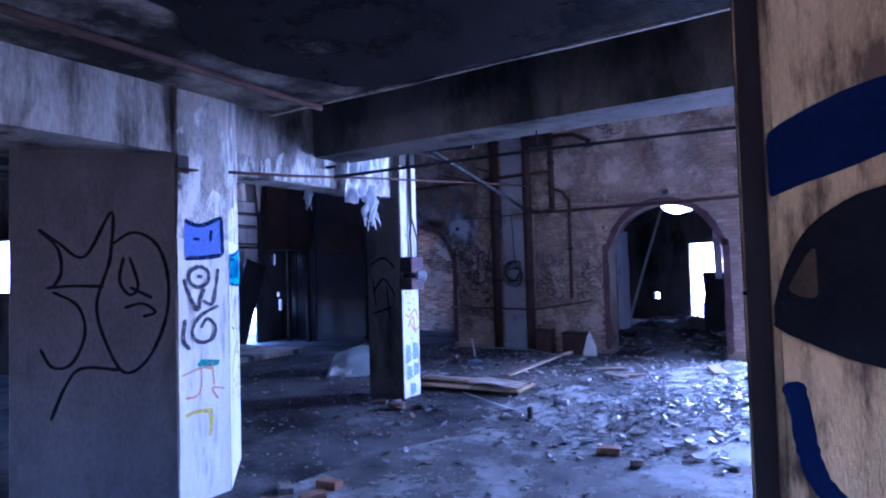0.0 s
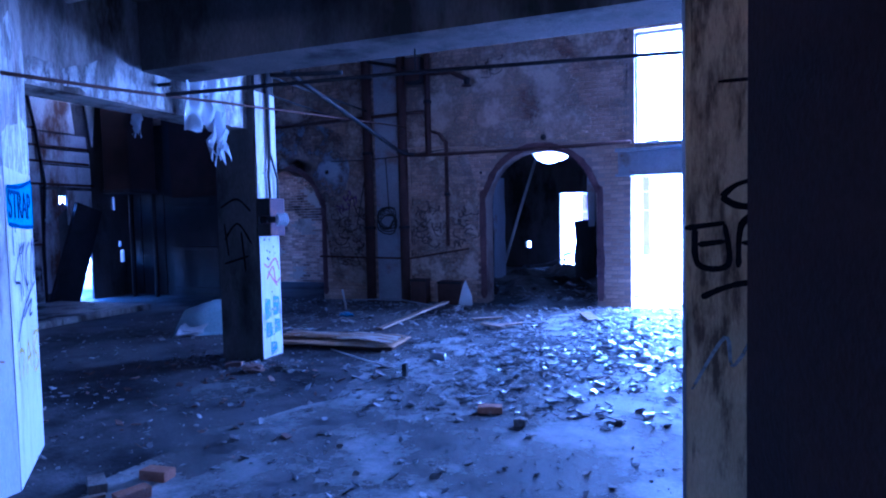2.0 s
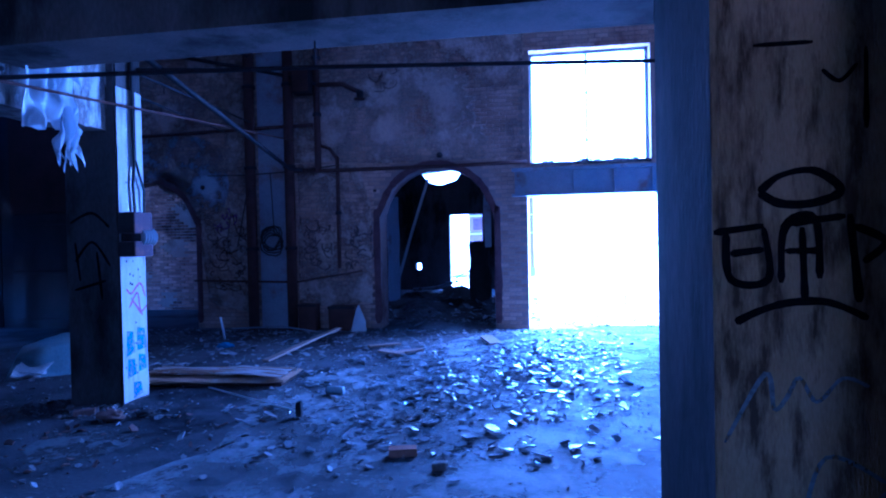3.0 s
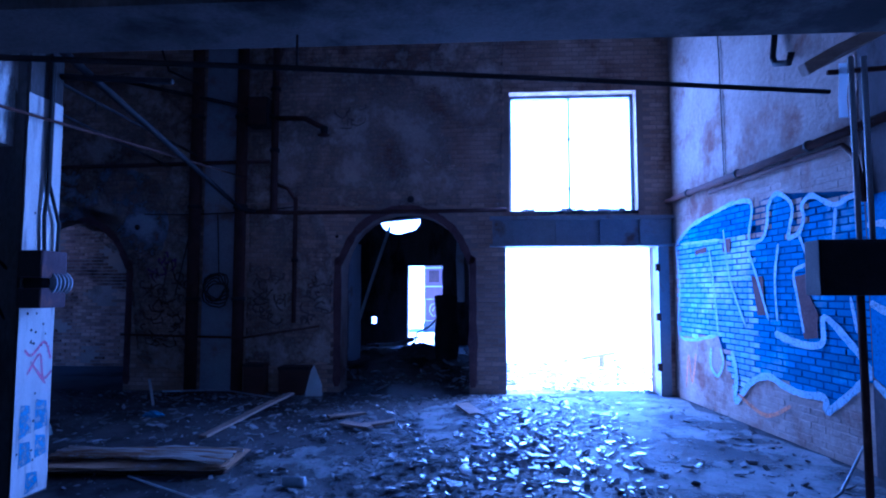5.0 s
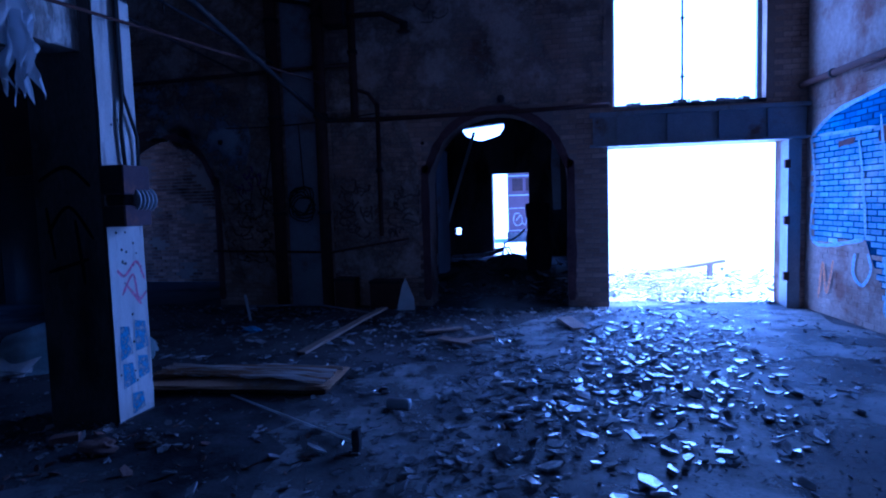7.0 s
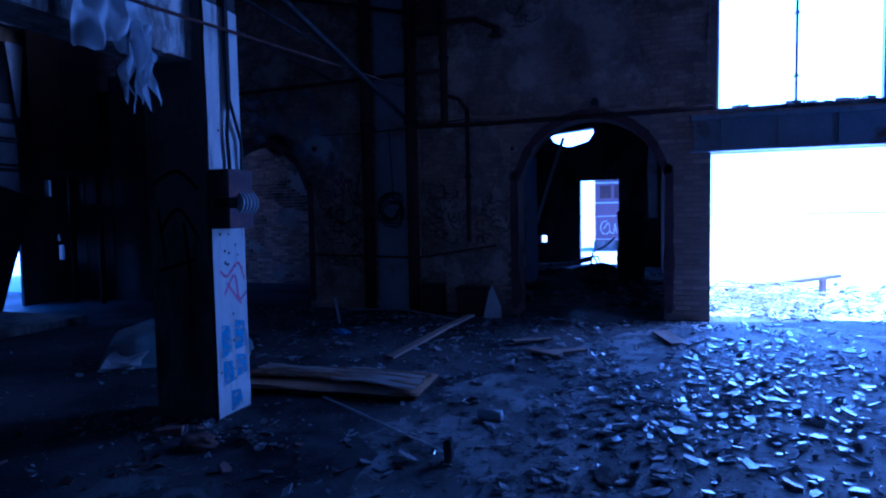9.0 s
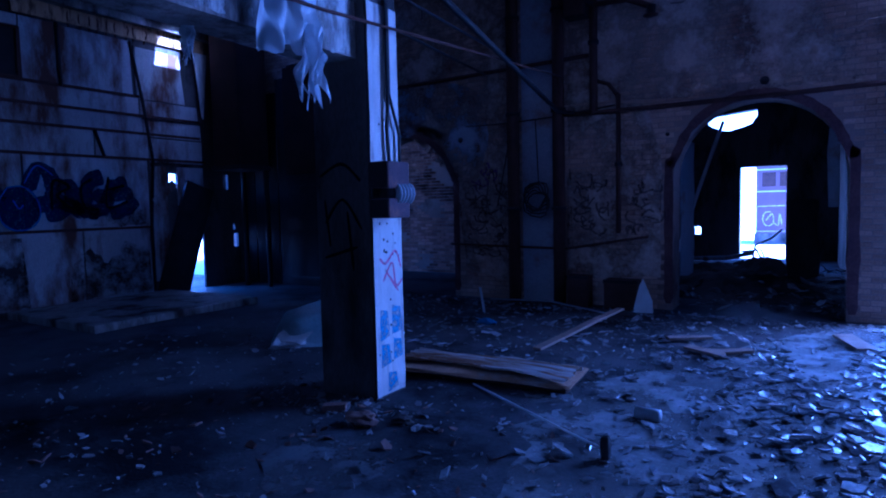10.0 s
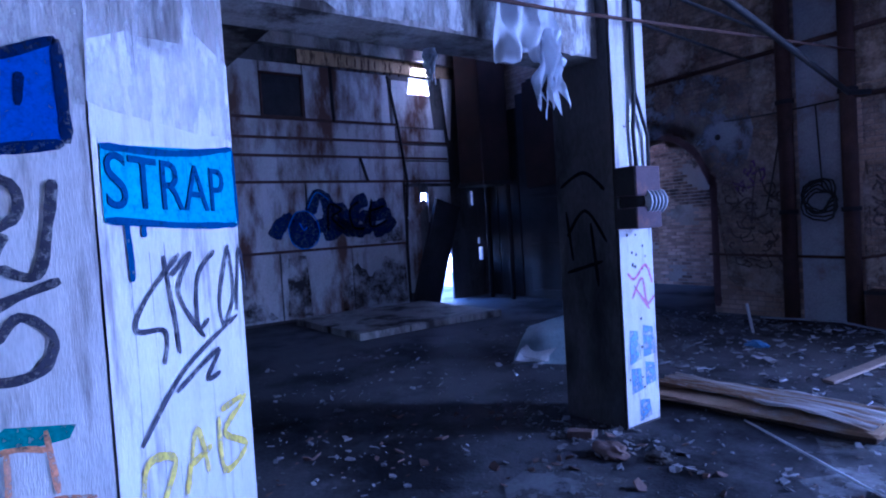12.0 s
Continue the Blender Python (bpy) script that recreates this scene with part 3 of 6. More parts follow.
gp = lambda name, bm, m: part(name, moved(bm, Matrix.Translation((-X_LEFT, -5.6, -1.9))), m, gl)
gp("fill", stroke([[(4.3, 1.62), (4.45, 1.85), (4.7, 2.0)], [(5.05, 2.05), (5.2, 2.4), (5.4, 2.3), (5.42, 1.95), (5.15, 1.75)], [(5.3, 1.6), (5.6, 1.7), (5.75, 2.05), (5.5, 2.15)], [(5.75, 1.6), (5.95, 1.85), (6.05, 2.2), (6.3, 2.3)],
                   [(6.0, 1.65), (6.3, 1.75), (6.45, 2.1), (6.75, 2.2)], [(6.4, 1.62), (6.7, 1.7), (6.9, 1.9)], [(6.1, 1.95), (6.5, 1.95), (6.85, 2.02)], [(5.45, 1.9), (5.9, 1.7), (6.2, 1.62)]], 0.26, og, (0, 1, 0), UP), P_NAVY)
gp("face", blob(ragged(curvy([(4.6, 1.8), (4.7, 2.05), (4.95, 2.1), (5.15, 1.9), (5.2, 1.62), (5.02, 1.4), (4.78, 1.42), (4.63, 1.58)]), 0.02), og, (0, 1, 0), UP, 0.006), P_NAVY)
gp("outline", stroke([[(4.75, 2.08), (4.6, 1.8), (4.66, 1.5), (4.86, 1.38), (5.1, 1.44), (5.22, 1.66), (5.15, 1.95), (4.97, 2.1), (4.75, 2.08)], [(4.82, 1.88), (4.9, 1.74), (4.97, 1.8)], [(5.0, 2.15), (5.2, 2.45), (5.45, 2.3)]], 0.022, og, (0, 1, 0), UP, 0.008), P_SKY)
gp("letters", stroke([[(5.4, 1.7), (5.45, 2.2), (5.7, 2.1), (5.5, 1.95), (5.75, 1.7)], [(6.1, 2.25), (5.9, 2.1), (5.95, 1.75), (6.2, 1.7)], [(6.4, 2.3), (6.35, 1.75), (6.75, 1.85)], [(6.35, 2.05), (6.7, 2.15)]], 0.06, og, (0, 1, 0), UP, 0.008), P_BLACK)
for shape in ([(5.6, 0.1), (5.7, 0.75), (6.0, 1.0), (6.3, 0.7), (6.6, 1.1), (7.1, 1.0), (7.15, 0.1)], [(4.5, 0.1), (4.55, 1.25), (4.9, 1.25), (4.95, 0.1)], [(6.0, 1.4), (6.4, 1.75), (7.1, 1.7), (7.1, 1.4)], [(2.9, 0.1), (3.0, 0.8), (3.8, 0.6), (4.3, 0.1)]):
    gp("soot_smear", blob(ragged(shape, 0.06), og, (0, 1, 0), UP, 0.003), P_SOOT)

# concrete beam with bent bars above the cladding
part("beam", roughen(B((X_LEFT - 0.25, X_LEFT + 0.14, 2.75, FAR, 5.2, 5.7)), 0.015, 2, 4), M_CONC, label="stained concrete beam above metal cladding", category="beam", kind="structure")
part("ledge", roughen(B((X_LEFT + 0.0, X_LEFT + 0.03, 5.0, 8.6, 4.93, 5.19)), 0.01, 4, 6), M_TAN, wall_left, "pale concrete ledge above the cladding")
for i in range(9):
    y = 5.9 + i * 0.17 + rng.uniform(-0.04, 0.04)
    part("reinforcing_bar", tube([(X_LEFT + 0.0, y, 4.88), (X_LEFT + 0.05, y + rng.uniform(-0.05, 0.05), 5.05), (X_LEFT, y, 5.22)], 0.012, 5), M_RUST,
         label="short rusted bar bridging a gap below the beam", category="bar", group="bars in the wall gap")

# low concrete platform
plat = thing("platform", "low cracked concrete platform on the floor", "platform", (-9.0, 5.9, 0))
for y0, y1 in ((-1.4, -0.5), (-0.49, 0.5), (0.51, 1.4)):
    part("slab", roughen(B((-1.25, 1.25, y0, y1, 0, 0.12), bevel=0.02), 0.02, 1.5), M_CONC, plat)

# a steel stack before the far corner, darkened for the shade there
stack = thing("steel_stack", "tall rusty steel stack, darkened for its shaded corner", "stack", (-9.5, 8.62, 0))
part("shell", roughen(B((-0.55, 0.25, -0.3, 0.45, 2.5, ROOF), bevel=0.03), 0.01, 2, 2), M_NEARBLACK, stack)
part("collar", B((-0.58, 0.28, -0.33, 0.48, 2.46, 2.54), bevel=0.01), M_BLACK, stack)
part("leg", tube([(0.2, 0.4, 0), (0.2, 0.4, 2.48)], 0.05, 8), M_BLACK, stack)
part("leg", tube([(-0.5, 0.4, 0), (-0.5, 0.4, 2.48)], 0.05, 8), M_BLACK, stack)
# black boarding added over the brick wall's end, for the shade there
boards = thing("shade_boarding", "black upright boards added where the wall's end is shaded", "boarding", (-8.9, FAR - 0.03, 0))
for k in range(9):
    part("board", roughen(B((-1.62 + 0.37 * k, -1.62 + 0.37 * k + 0.35, -0.014, 0.014, 0, 4.4 + 0.3 * math.sin(k * 2.1)), bevel=0.004), 0.006, 3), M_BLACK, boards)

# beside the stack: black leaf for a dark doorway, sheet for unlit wall
sd_ = thing("dark_doorway", "black leaf standing in for a dark doorway, far corner", "door", (-8.35, FAR - 0.07, 0))
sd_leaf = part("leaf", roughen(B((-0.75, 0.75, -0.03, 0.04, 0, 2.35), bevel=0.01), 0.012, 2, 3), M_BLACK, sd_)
for z in (0.12, 1.1, 2.12):
    part("stiffener", B((-0.72, 0.72, -0.07, -0.03, z, z + 0.08), bevel=0.008), M_BLACK, sd_leaf)
part("sheet", roughen(B((-0.78, 0.62, -0.02, 0.04, 2.37, 4.6), bevel=0.008), 0.015, 2, 3), M_NEARBLACK, sd_, "near-black sheet for the unlit wall above")

# ---- far wall: pipes, girder, window ----
def upright_pipe(x, z0, z1, r, label, flange=True):
    t = thing("pipe", label, "pipe", (x, FAR - r - 0.05, z0), group="pipes on the brick wall")
    part("tube", tube([(0, 0, 0), (0, 0, (z1 - z0) * 0.5), (0, 0, z1 - z0)], r, 14), M_RUST, t)
    n = int((z1 - z0) / 1.6)
    for i in range(1, n + 1):
        z = (z1 - z0) * i / (n + 1)
        part("clamp", tube([(0, 0, z - 0.03), (0, 0, z + 0.03)], r + 0.022, 14), M_BLACK, t)
        part("bracket", B((-0.02, 0.02, r * 0.6, r + 0.06, z - 0.025, z + 0.025)), M_BLACK, t)
    return t


upright_pipe(-3.77, 0.0, 6.2, 0.10, "thick rusted downpipe on the brick wall")
upright_pipe(-2.98, 0.0, 6.2, 0.095, "thick rusted riser pipe on the brick wall")
upright_pipe(-2.42, 3.0, 6.2, 0.06, "thin rusted pipe ending above the arch")
upright_pipe(-2.05, 1.15, 3.25, 0.035, "thin rusted pipe beside the arch")
part("pilaster", roughen(B((-3.66, -3.1, FAR - 0.035, FAR + 0.01, 0, 6.0)), 0.004, 3, 3), M_PLASTER, wall_far, "grey plastered strip between two pipes")
duct = thing("junction_box", "rusted black steel junction box on pipes", "box", (-2.66, FAR - 0.2, 4.45))
duct_body = part("body", B((-0.17, 0.17, -0.1, 0.16, 0, 0.5), bevel=0.012), M_BLACK, duct)
part("lid", B((-0.15, 0.15, -0.115, -0.1, 0.02, 0.48), bevel=0.005), M_RUST, duct_body, "rusted lid")


def bar(points, r, label, mat=None, cat="pipe", group=""):
    return part("pipe" if cat == "pipe" else "cable", tube(points, r, 8), mat or M_RUST, label=label, category=cat, group=group)


bar([(-2.98, 9.34, 3.02), (-2.2, 9.38, 3.0), (0.2, 9.4, 3.0), (1.5, 9.4, 3.02)], 0.035, "long rusted pipe running above the arch")
bar([(-7.2, 9.36, 3.8), (-5.0, 9.38, 3.84), (-2.5, 9.38, 3.88)], 0.035, "rusted pipe fixed along the brick wall")
bar([(-2.42, 9.36, 4.62), (-1.9, 9.34, 4.6), (-1.55, 9.3, 4.42)], 0.045, "bent rusted pipe stub with a valve")
valve = thing("valve", "rusted round shut-off valve on a pipe stub", "valve", (-1.54, 9.28, 4.36))
part("body", tube([(0, 0, -0.07), (0, 0, 0.07)], [0.05, 0.07], 10), M_BLACK, valve)
part("wheel", tube([(0, -0.03, -0.09), (0, -0.03, -0.07)], 0.10, 12), M_RUST, valve)
bar([(-2.05, 9.42, 3.22), (-2.2, 9.42, 3.42), (-2.42, 9.42, 3.5)], 0.03, "short bent rusted pipe elbow")
bar([(-2.16, 3.1, 3.70), (-2.54, 6.2, 3.375), (-2.93, 9.25, 3.05), (-2.7, 9.32, 3.02)], 0.034, "long slanting steel brace from beam to wall", M_BLACK)
bar([(-3.3, 4.3, 3.59), (-3.65, 6.0, 3.67), (-4.25, 9.3, 3.81)], 0.018, "thin slanting blackened rod", M_BLACK)
bar([(-2.9, 4.5, 3.66), (-3.22, 6.35, 3.78), (-3.75, 9.4, 3.98)], 0.018, "thin slanting blackened rod", M_BLACK)
bar([(-2.62, 4.44, 3.56), (-1.58, 4.44, 3.49)], 0.028, "blackened steel arm sticking out of the square column", M_BLACK)
bar([(-3.05, 5.6, 3.72), (-3.05, 5.6, 3.6)], 0.008, "short wire stub hanging from a rod", M_BLACK)
bar([(-6.2, 9.33, 5.45), (-5.3, 9.33, 5.36), (-3.13, 9.3, 4.85), (-2.4, 9.33, 4.62)], 0.035, "blackened pipe crossing the tall bay", M_BLACK)
bar([(-4.56, 9.25, 6.3), (-4.25, 9.25, 5.45), (-3.71, 9.25, 5.2)], 0.022, "thin blackened stay hanging from the roof", M_BLACK)
bar(sag((-4.7, 9.43, 3.0), (-2.1, 9.43, 3.1), 0.05), 0.012, "thin black cable slung along the wall", M_RUBBER, "cable")
bar(sag((-3.8, 9.35, 2.9), (-4.1, 9.4, 1.6), 0.02), 0.012, "thin black cable hanging down the wall", M_RUBBER, "cable")
bar([(-5.0, 9.35, 0.95), (-2.9, 9.38, 0.9), (-1.6, 9.38, 1.1)], 0.02, "thin rusted rail low on the wall")
rod = thing("hanging_rod", "long thin steel rod hanging under the beams", "rod")
part("rod", tube([(-2.1, 2.2, 2.86), (0.0, 2.93, 3.0), (1.83, 3.4, 3.05), (3.62, 3.95, 3.12)], 0.018, 8), M_BLACK, rod)
part("hanger", tube([(0.0, 2.93, 3.0), (0.0, 2.93, 3.22)], 0.008, 6), M_BLACK, rod)
part("conduit", tube([(-1.83, 0.08, 2.64), (-2.1, 1.6, 2.8), (-2.46, 3.46, 3.03), (-2.67, 6.44, 3.32), (-2.9, 9.4, 3.6)], 0.014, 8), M_RUST, label="thin blackened conduit slung past the columns", category="rod")
coil = thing("cable_coil", "black cable coil hanging on the wall", "cable", (-3.37, 9.42, 1.7))
for k in range(6):
    part("loop", tube([(0.15 * math.cos(a) * (1 + 0.12 * k) + 0.04 * math.sin(3 * a + k), -0.02 - 0.015 * k, (0.13 + 0.03 * k) * math.sin(a) + 0.03 * math.cos(2 * a + k)) for a in (2 * math.pi * i / 14 for i in range(15))], 0.014, 6), M_RUBBER, coil)
part("hanger", tube(sag((0.02, 0.0, 0.18), (-0.03, 0.0, 1.3), 0.0), 0.01, 6), M_RUBBER, coil)

# girder over the door
girder = thing("lintel_girder", "painted steel girder over the loading door", "girder", (2.72, FAR, 2.41))
web = part("web", B((-1.45, 1.46, -0.04, 0.1, 0.03, 0.46)), M_STEEL, girder)
part("flange", B((-1.5, 1.5, -0.12, 0.1, 0.44, 0.5), bevel=0.006), M_STEEL, girder)
part("flange", B((-1.5, 1.5, -0.12, 0.1, -0.005, 0.035), bevel=0.006), M_STEEL, girder)
for x in (-1.1, -0.4, 0.3, 0.95):
    part("stiffener", B((x - 0.008, x + 0.008, -0.1, -0.04, 0.035, 0.44)), M_STEEL, web)
# door posts
for x0, x1 in ((3.95, 4.12),):
    post = thing("door_post", "steel angle door post at the loading door", "post", ((x0 + x1) / 2, FAR - 0.03, 0))
    plate = part("plate", B((-0.085, 0.085, -0.01, 0.01, 0, 2.4), bevel=0.004), M_STEEL, post)
    part("flange", B((-0.085, -0.07, 0.01, 0.3, 0, 2.4), bevel=0.004), M_STEEL, post)
    for z in (0.4, 1.2, 2.0):
        part("hinge", B((-0.13, -0.06, -0.03, 0.03, z, z + 0.12), bevel=0.006), M_RUST, plate, "rusted hinge")
window = thing("window", "tall empty steel window frame without glass", "window", (2.61, FAR + 0.25, 3.0), kind="structure")
for b in ((-1.05, -1.0, -0.03, 0.03, 0, 2.02), (0.99, 1.05, -0.03, 0.03, 0, 2.02), (-1.05, 1.05, -0.03, 0.03, 1.97, 2.02), (-1.05, 1.05, -0.03, 0.03, 0, 0.04)):
    part("window_frame", B(b, bevel=0.004), M_STEEL, window)
mullion = part("mullion", B((-0.045, -0.012, -0.02, 0.02, 0.04, 1.97), bevel=0.004), M_STEEL, window)
for z in (0.4, 1.25):
    part("hinge", B((-0.06, 0.0, -0.04, 0.04, z, z + 0.03)), M_STEEL, mullion)
part("window_sill", roughen(B((-1.05, 1.05, -0.3, 0.2, -0.05, 0.0), bevel=0.01), 0.008, 4, 2), M_CONC, window)
for i in range(14):
    x = rng.uniform(-0.2, 1.0) if i < 9 else rng.uniform(-1, 1)
    part("sill_rubble", moved(roughen(B((-0.06, 0.06, -0.05, 0.05, 0, 0.05)), 0.02, 9), pose(2.61 + x, FAR + rng.uniform(0.0, 0.3), 3.0, 0, 0, rng.uniform(0, 180))), M_SHARDO,
         label="small broken brick lump on the window sill", category="rubble", group="rubble on the sill")

# painted and plastered patches, tags on brick
part("plaster_patch", blob(ragged(curvy([(-6.3, 2.9), (-6.4, 3.7), (-5.6, 3.95), (-4.9, 3.75), (-4.45, 3.5), (-4.3, 2.9), (-4.45, 2.3), (-4.95, 2.1), (-5.15, 2.6), (-5.6, 2.98)]), 0.03, 3.0), (0, FAR - 0.013, 0), (1, 0, 0), UP, 0.004), M_THINPLASTER, wall_far, "pale blue plaster patch")
for shape in ([(-3.0, 3.2), (-1.6, 3.15), (-0.2, 3.1), (1.4, 3.1), (1.45, 5.9), (-3.0, 5.9)], [(-4.75, 0.5), (-3.88, 0.3), (-3.88, 5.6), (-6.8, 5.4), (-6.6, 3.4), (-5.0, 2.9), (-4.9, 1.9)], [(-2.86, 0.4), (-1.45, 0.5), (-1.42, 2.3), (-1.7, 3.1), (-2.86, 3.15)]):
    part("limewash_coat", blob(ragged(shape, 0.05), (0, FAR - 0.0125, 0), (1, 0, 0), UP, 0.0), M_LIMECOAT, wall_far, "flaking limewash over the brick")
og = (0, FAR - 0.016, 0)
def scrawl(x0, x1, z0, z1, n, seed):
    """A tangle of small hooked and looping strokes in rows, as an old tag looks from afar."""
    r = random.Random(seed)
    out = []
    for i in range(n):
        cx, cz, k = r.uniform(x0, x1), z0 + (z1 - z0) * ((i * 3) % n + 0.5) / n, r.uniform(0.06, 0.14)
        a = r.uniform(0, 6.28)
        out.append([(cx + k * math.cos(a + t) * (1 - 0.06 * j) + 0.02 * j, cz + k * 0.8 * math.sin(a + t)) for j, t in enumerate(q * r.uniform(0.6, 1.1) for q in range(r.randint(4, 7)))])
    return out


for args, w, m, lab in (((-4.75, -3.95, 0.8, 2.0, 30, 3), 0.028, P_FADED, "black spray tangle"), ((-2.8, -2.2, 1.15, 2.0, 16, 5), 0.03, P_FADED, "black spray letters, worn"),
                        ((-1.95, -1.5, 1.15, 2.0, 12, 9), 0.03, P_FADED, "black spray letters, worn"), ((-4.8, -4.3, 1.9, 2.3, 8, 11), 0.035, P_PURPLE, "purple spray tangle"),
                        ((-1.3, -0.95, 4.5, 4.85, 5, 21), 0.025, P_FADED, "small black mark")):
    part("graffiti", stroke(scrawl(*args), w, og, (1, 0, 0), UP), m, wall_far, lab)
part("graffiti", stroke([[(-4.35, 1.75), (-4.25, 2.25), (-4.15, 1.9), (-3.95, 1.7)], [(-4.7, 1.6), (-4.4, 1.8), (-4.3, 1.5)]], 0.03, og, (1, 0, 0), UP), P_FADED, wall_far, "black spiky spray lines")
# Black discs stand in for the shade inside broken holes.
for x, z, r in ((-0.1, 3.22, 0.06), (-4.85, 2.78, 0.05), (-1.35, 2.6, 0.03)):
    part("wall_hole", tube([(x, FAR - 0.02, z), (x, FAR - 0.012, z)], r, 9), M_BLACK, wall_far, "dark broken hole in the brickwork")

# crumbling, sooty arch rims
for arch in ARCHES:
    xs = [arch[0] - 0.06 + (arch[1] - arch[0] + 0.12) * (0.5 - 0.5 * math.cos(math.pi * i / 14)) for i in range(15)]
    rim = [(x, (arch_z(arch, min(max(x, arch[0] + 0.01), arch[1] - 0.01)) or arch[2]) + 0.06) for x in xs]
    part("arch_rim", stroke([[(xs[0], 0.1), (xs[0], 1.0)] + rim + [(xs[-1], 1.0), (xs[-1], 0.1)]], 0.13, (0, FAR - 0.014, 0), (1, 0, 0), UP, 0.002), P_GAP, wall_far, "crumbling sooty brick edge of the arch")

# things at the foot of the far wall
part("leaning_board", moved(prism([(-0.13, 0.0), (0.15, 0.0), (0.14, 0.18), (0.06, 0.36), (0.0, 0.5), (-0.05, 0.4), (-0.09, 0.2)], -0.01, 0.01), pose(-1.62, 9.1, 0.0, 76, 0, 6)), M_PAPER, label="torn white board leaning on the brick wall", category="board")
for x, w, h in ((-2.62, 0.34, 0.5), (-1.95, 0.5, 0.46)):
    t = thing("steel_plate", "rusted steel plate box standing against the wall", "box", (x, 9.25, 0))
    part("body", roughen(B((-w / 2, w / 2, -0.1, 0.15, 0, h), bevel=0.012), 0.012, 4), M_RUST, t)
    part("rim", B((-w / 2 - 0.01, w / 2 + 0.01, -0.12, -0.1, h - 0.05, h), bevel=0.004), M_BLACK, t)

# ---- rooms behind the arches ----
BACK = 18.3

def back_wall_mesh():
    """The rear room's wall: a doorway, a small square hole and a bowl-shaped gap high up."""
    bm = far_wall_mesh(-12, -2.15, BACK, BACK + 0.4, 4.9, [(-2.42, -2.22, 0.66, 0.88)], [])
    other = far_wall_mesh(-0.85, 1.4, BACK, BACK + 0.4, 4.9, [(-0.85, -0.15, 0.0, 2.48)], [])
    me = bpy.data.meshes.new("tmp")
    other.to_mesh(me)
    other.free()
    bm.from_mesh(me)
    bpy.data.meshes.remove(me)
    n = 10
    for i in range(n):
        a, b = -2.15 + 1.3 * i / n, -2.15 + 1.3 * (i + 1) / n
        low = [3.86 - 0.36 * math.sqrt(max(0, 1 - ((x + 1.5) / 0.65) ** 2)) + 0.02 * math.sin(9 * x) for x in (a, b)]
        top = [3.88 + 0.12 * (x + 2.15) / 1.3 for x in (a, b)]
        foot = 2.48 if (a + b) / 2 > -1.24 else 0.0
        for (zl, zr), (hl, hr) in (((foot, foot), low), (top, (4.9, 4.9))):
            q = [bm.verts.new(p) for p in ((a, BACK, zl), (b, BACK, zr), (b, BACK, hr), (a, BACK, hl), (a, BACK + 0.4, zl), (b, BACK + 0.4, zr), (b, BACK + 0.4, hr), (a, BACK + 0.4, hl))]
            for f in ((0, 1, 2, 3), (7, 6, 5, 4), (0, 4, 5, 1), (1, 5, 6, 2), (2, 6, 7, 3), (3, 7, 4, 0)):
                bm.faces.new([q[k] for k in f])
    return bm


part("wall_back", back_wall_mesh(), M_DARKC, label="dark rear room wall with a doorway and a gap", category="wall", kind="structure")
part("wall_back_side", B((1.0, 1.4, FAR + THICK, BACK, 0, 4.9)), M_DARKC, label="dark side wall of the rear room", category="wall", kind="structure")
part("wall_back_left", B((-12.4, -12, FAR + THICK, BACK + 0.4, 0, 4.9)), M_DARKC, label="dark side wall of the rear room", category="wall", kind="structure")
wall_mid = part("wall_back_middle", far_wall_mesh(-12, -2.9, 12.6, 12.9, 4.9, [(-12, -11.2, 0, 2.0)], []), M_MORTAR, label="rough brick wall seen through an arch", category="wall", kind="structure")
# Partition is added to keep light out behind the left arch.
part("wall_back_partition", B((-3.2, -2.9, FAR + THICK, 12.6, 0, 4.9)), M_DARKC, label="added partition wall that darkens the left arch's room", category="wall", kind="structure")
# A gap is added in the unseen ceiling to light the brick below.
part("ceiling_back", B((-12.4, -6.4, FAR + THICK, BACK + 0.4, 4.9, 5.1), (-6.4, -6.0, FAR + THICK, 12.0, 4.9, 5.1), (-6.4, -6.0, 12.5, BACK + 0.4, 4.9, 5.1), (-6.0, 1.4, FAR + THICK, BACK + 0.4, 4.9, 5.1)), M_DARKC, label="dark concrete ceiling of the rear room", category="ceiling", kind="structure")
part("floor_back", B((-12.4, 1.4, FAR + THICK, BACK + 0.4, -0.25, 0.0)), M_FLOOR, label="littered concrete floor of the rear room", category="floor", kind="structure")
part("hanging_sheet", moved(roughen(B((-0.07, 0.07, -0.01, 0.01, 0, 1.1)), 0.03, 4, 2), pose(0.72, 10.02, 1.5, 0, 0, 12)), M_STEEL, label="narrow torn metal sheet hanging in the arch", category="sheet")
# Pale sheet stands in for the arch reveal catching light.
part("hanging_sheet", moved(roughen(B((-0.3, 0.3, -0.01, 0.01, 0, 2.1)), 0.03, 3, 4), pose(-1.21, 10.32, 0.45, 0, 0, 82)), M_STEEL, label="pale sheet standing in for the lit arch reveal", category="sheet")
part("pole", tube([(-2.13, 14.0, 0.2), (-1.6, 14.0, 1.9), (-1.15, 14.0, 3.25)], 0.038, 10), M_PAPER, label="pale leaning pole in the rear room", category="pole")
part("pipe", tube([(-2.4, 17.9, 0.03), (-1.2, 15.2, 0.3), (-0.6, 14.2, 0.5)], 0.05, 8), M_STEEL, label="steel pipe lying across the rear doorway", category="pipe")
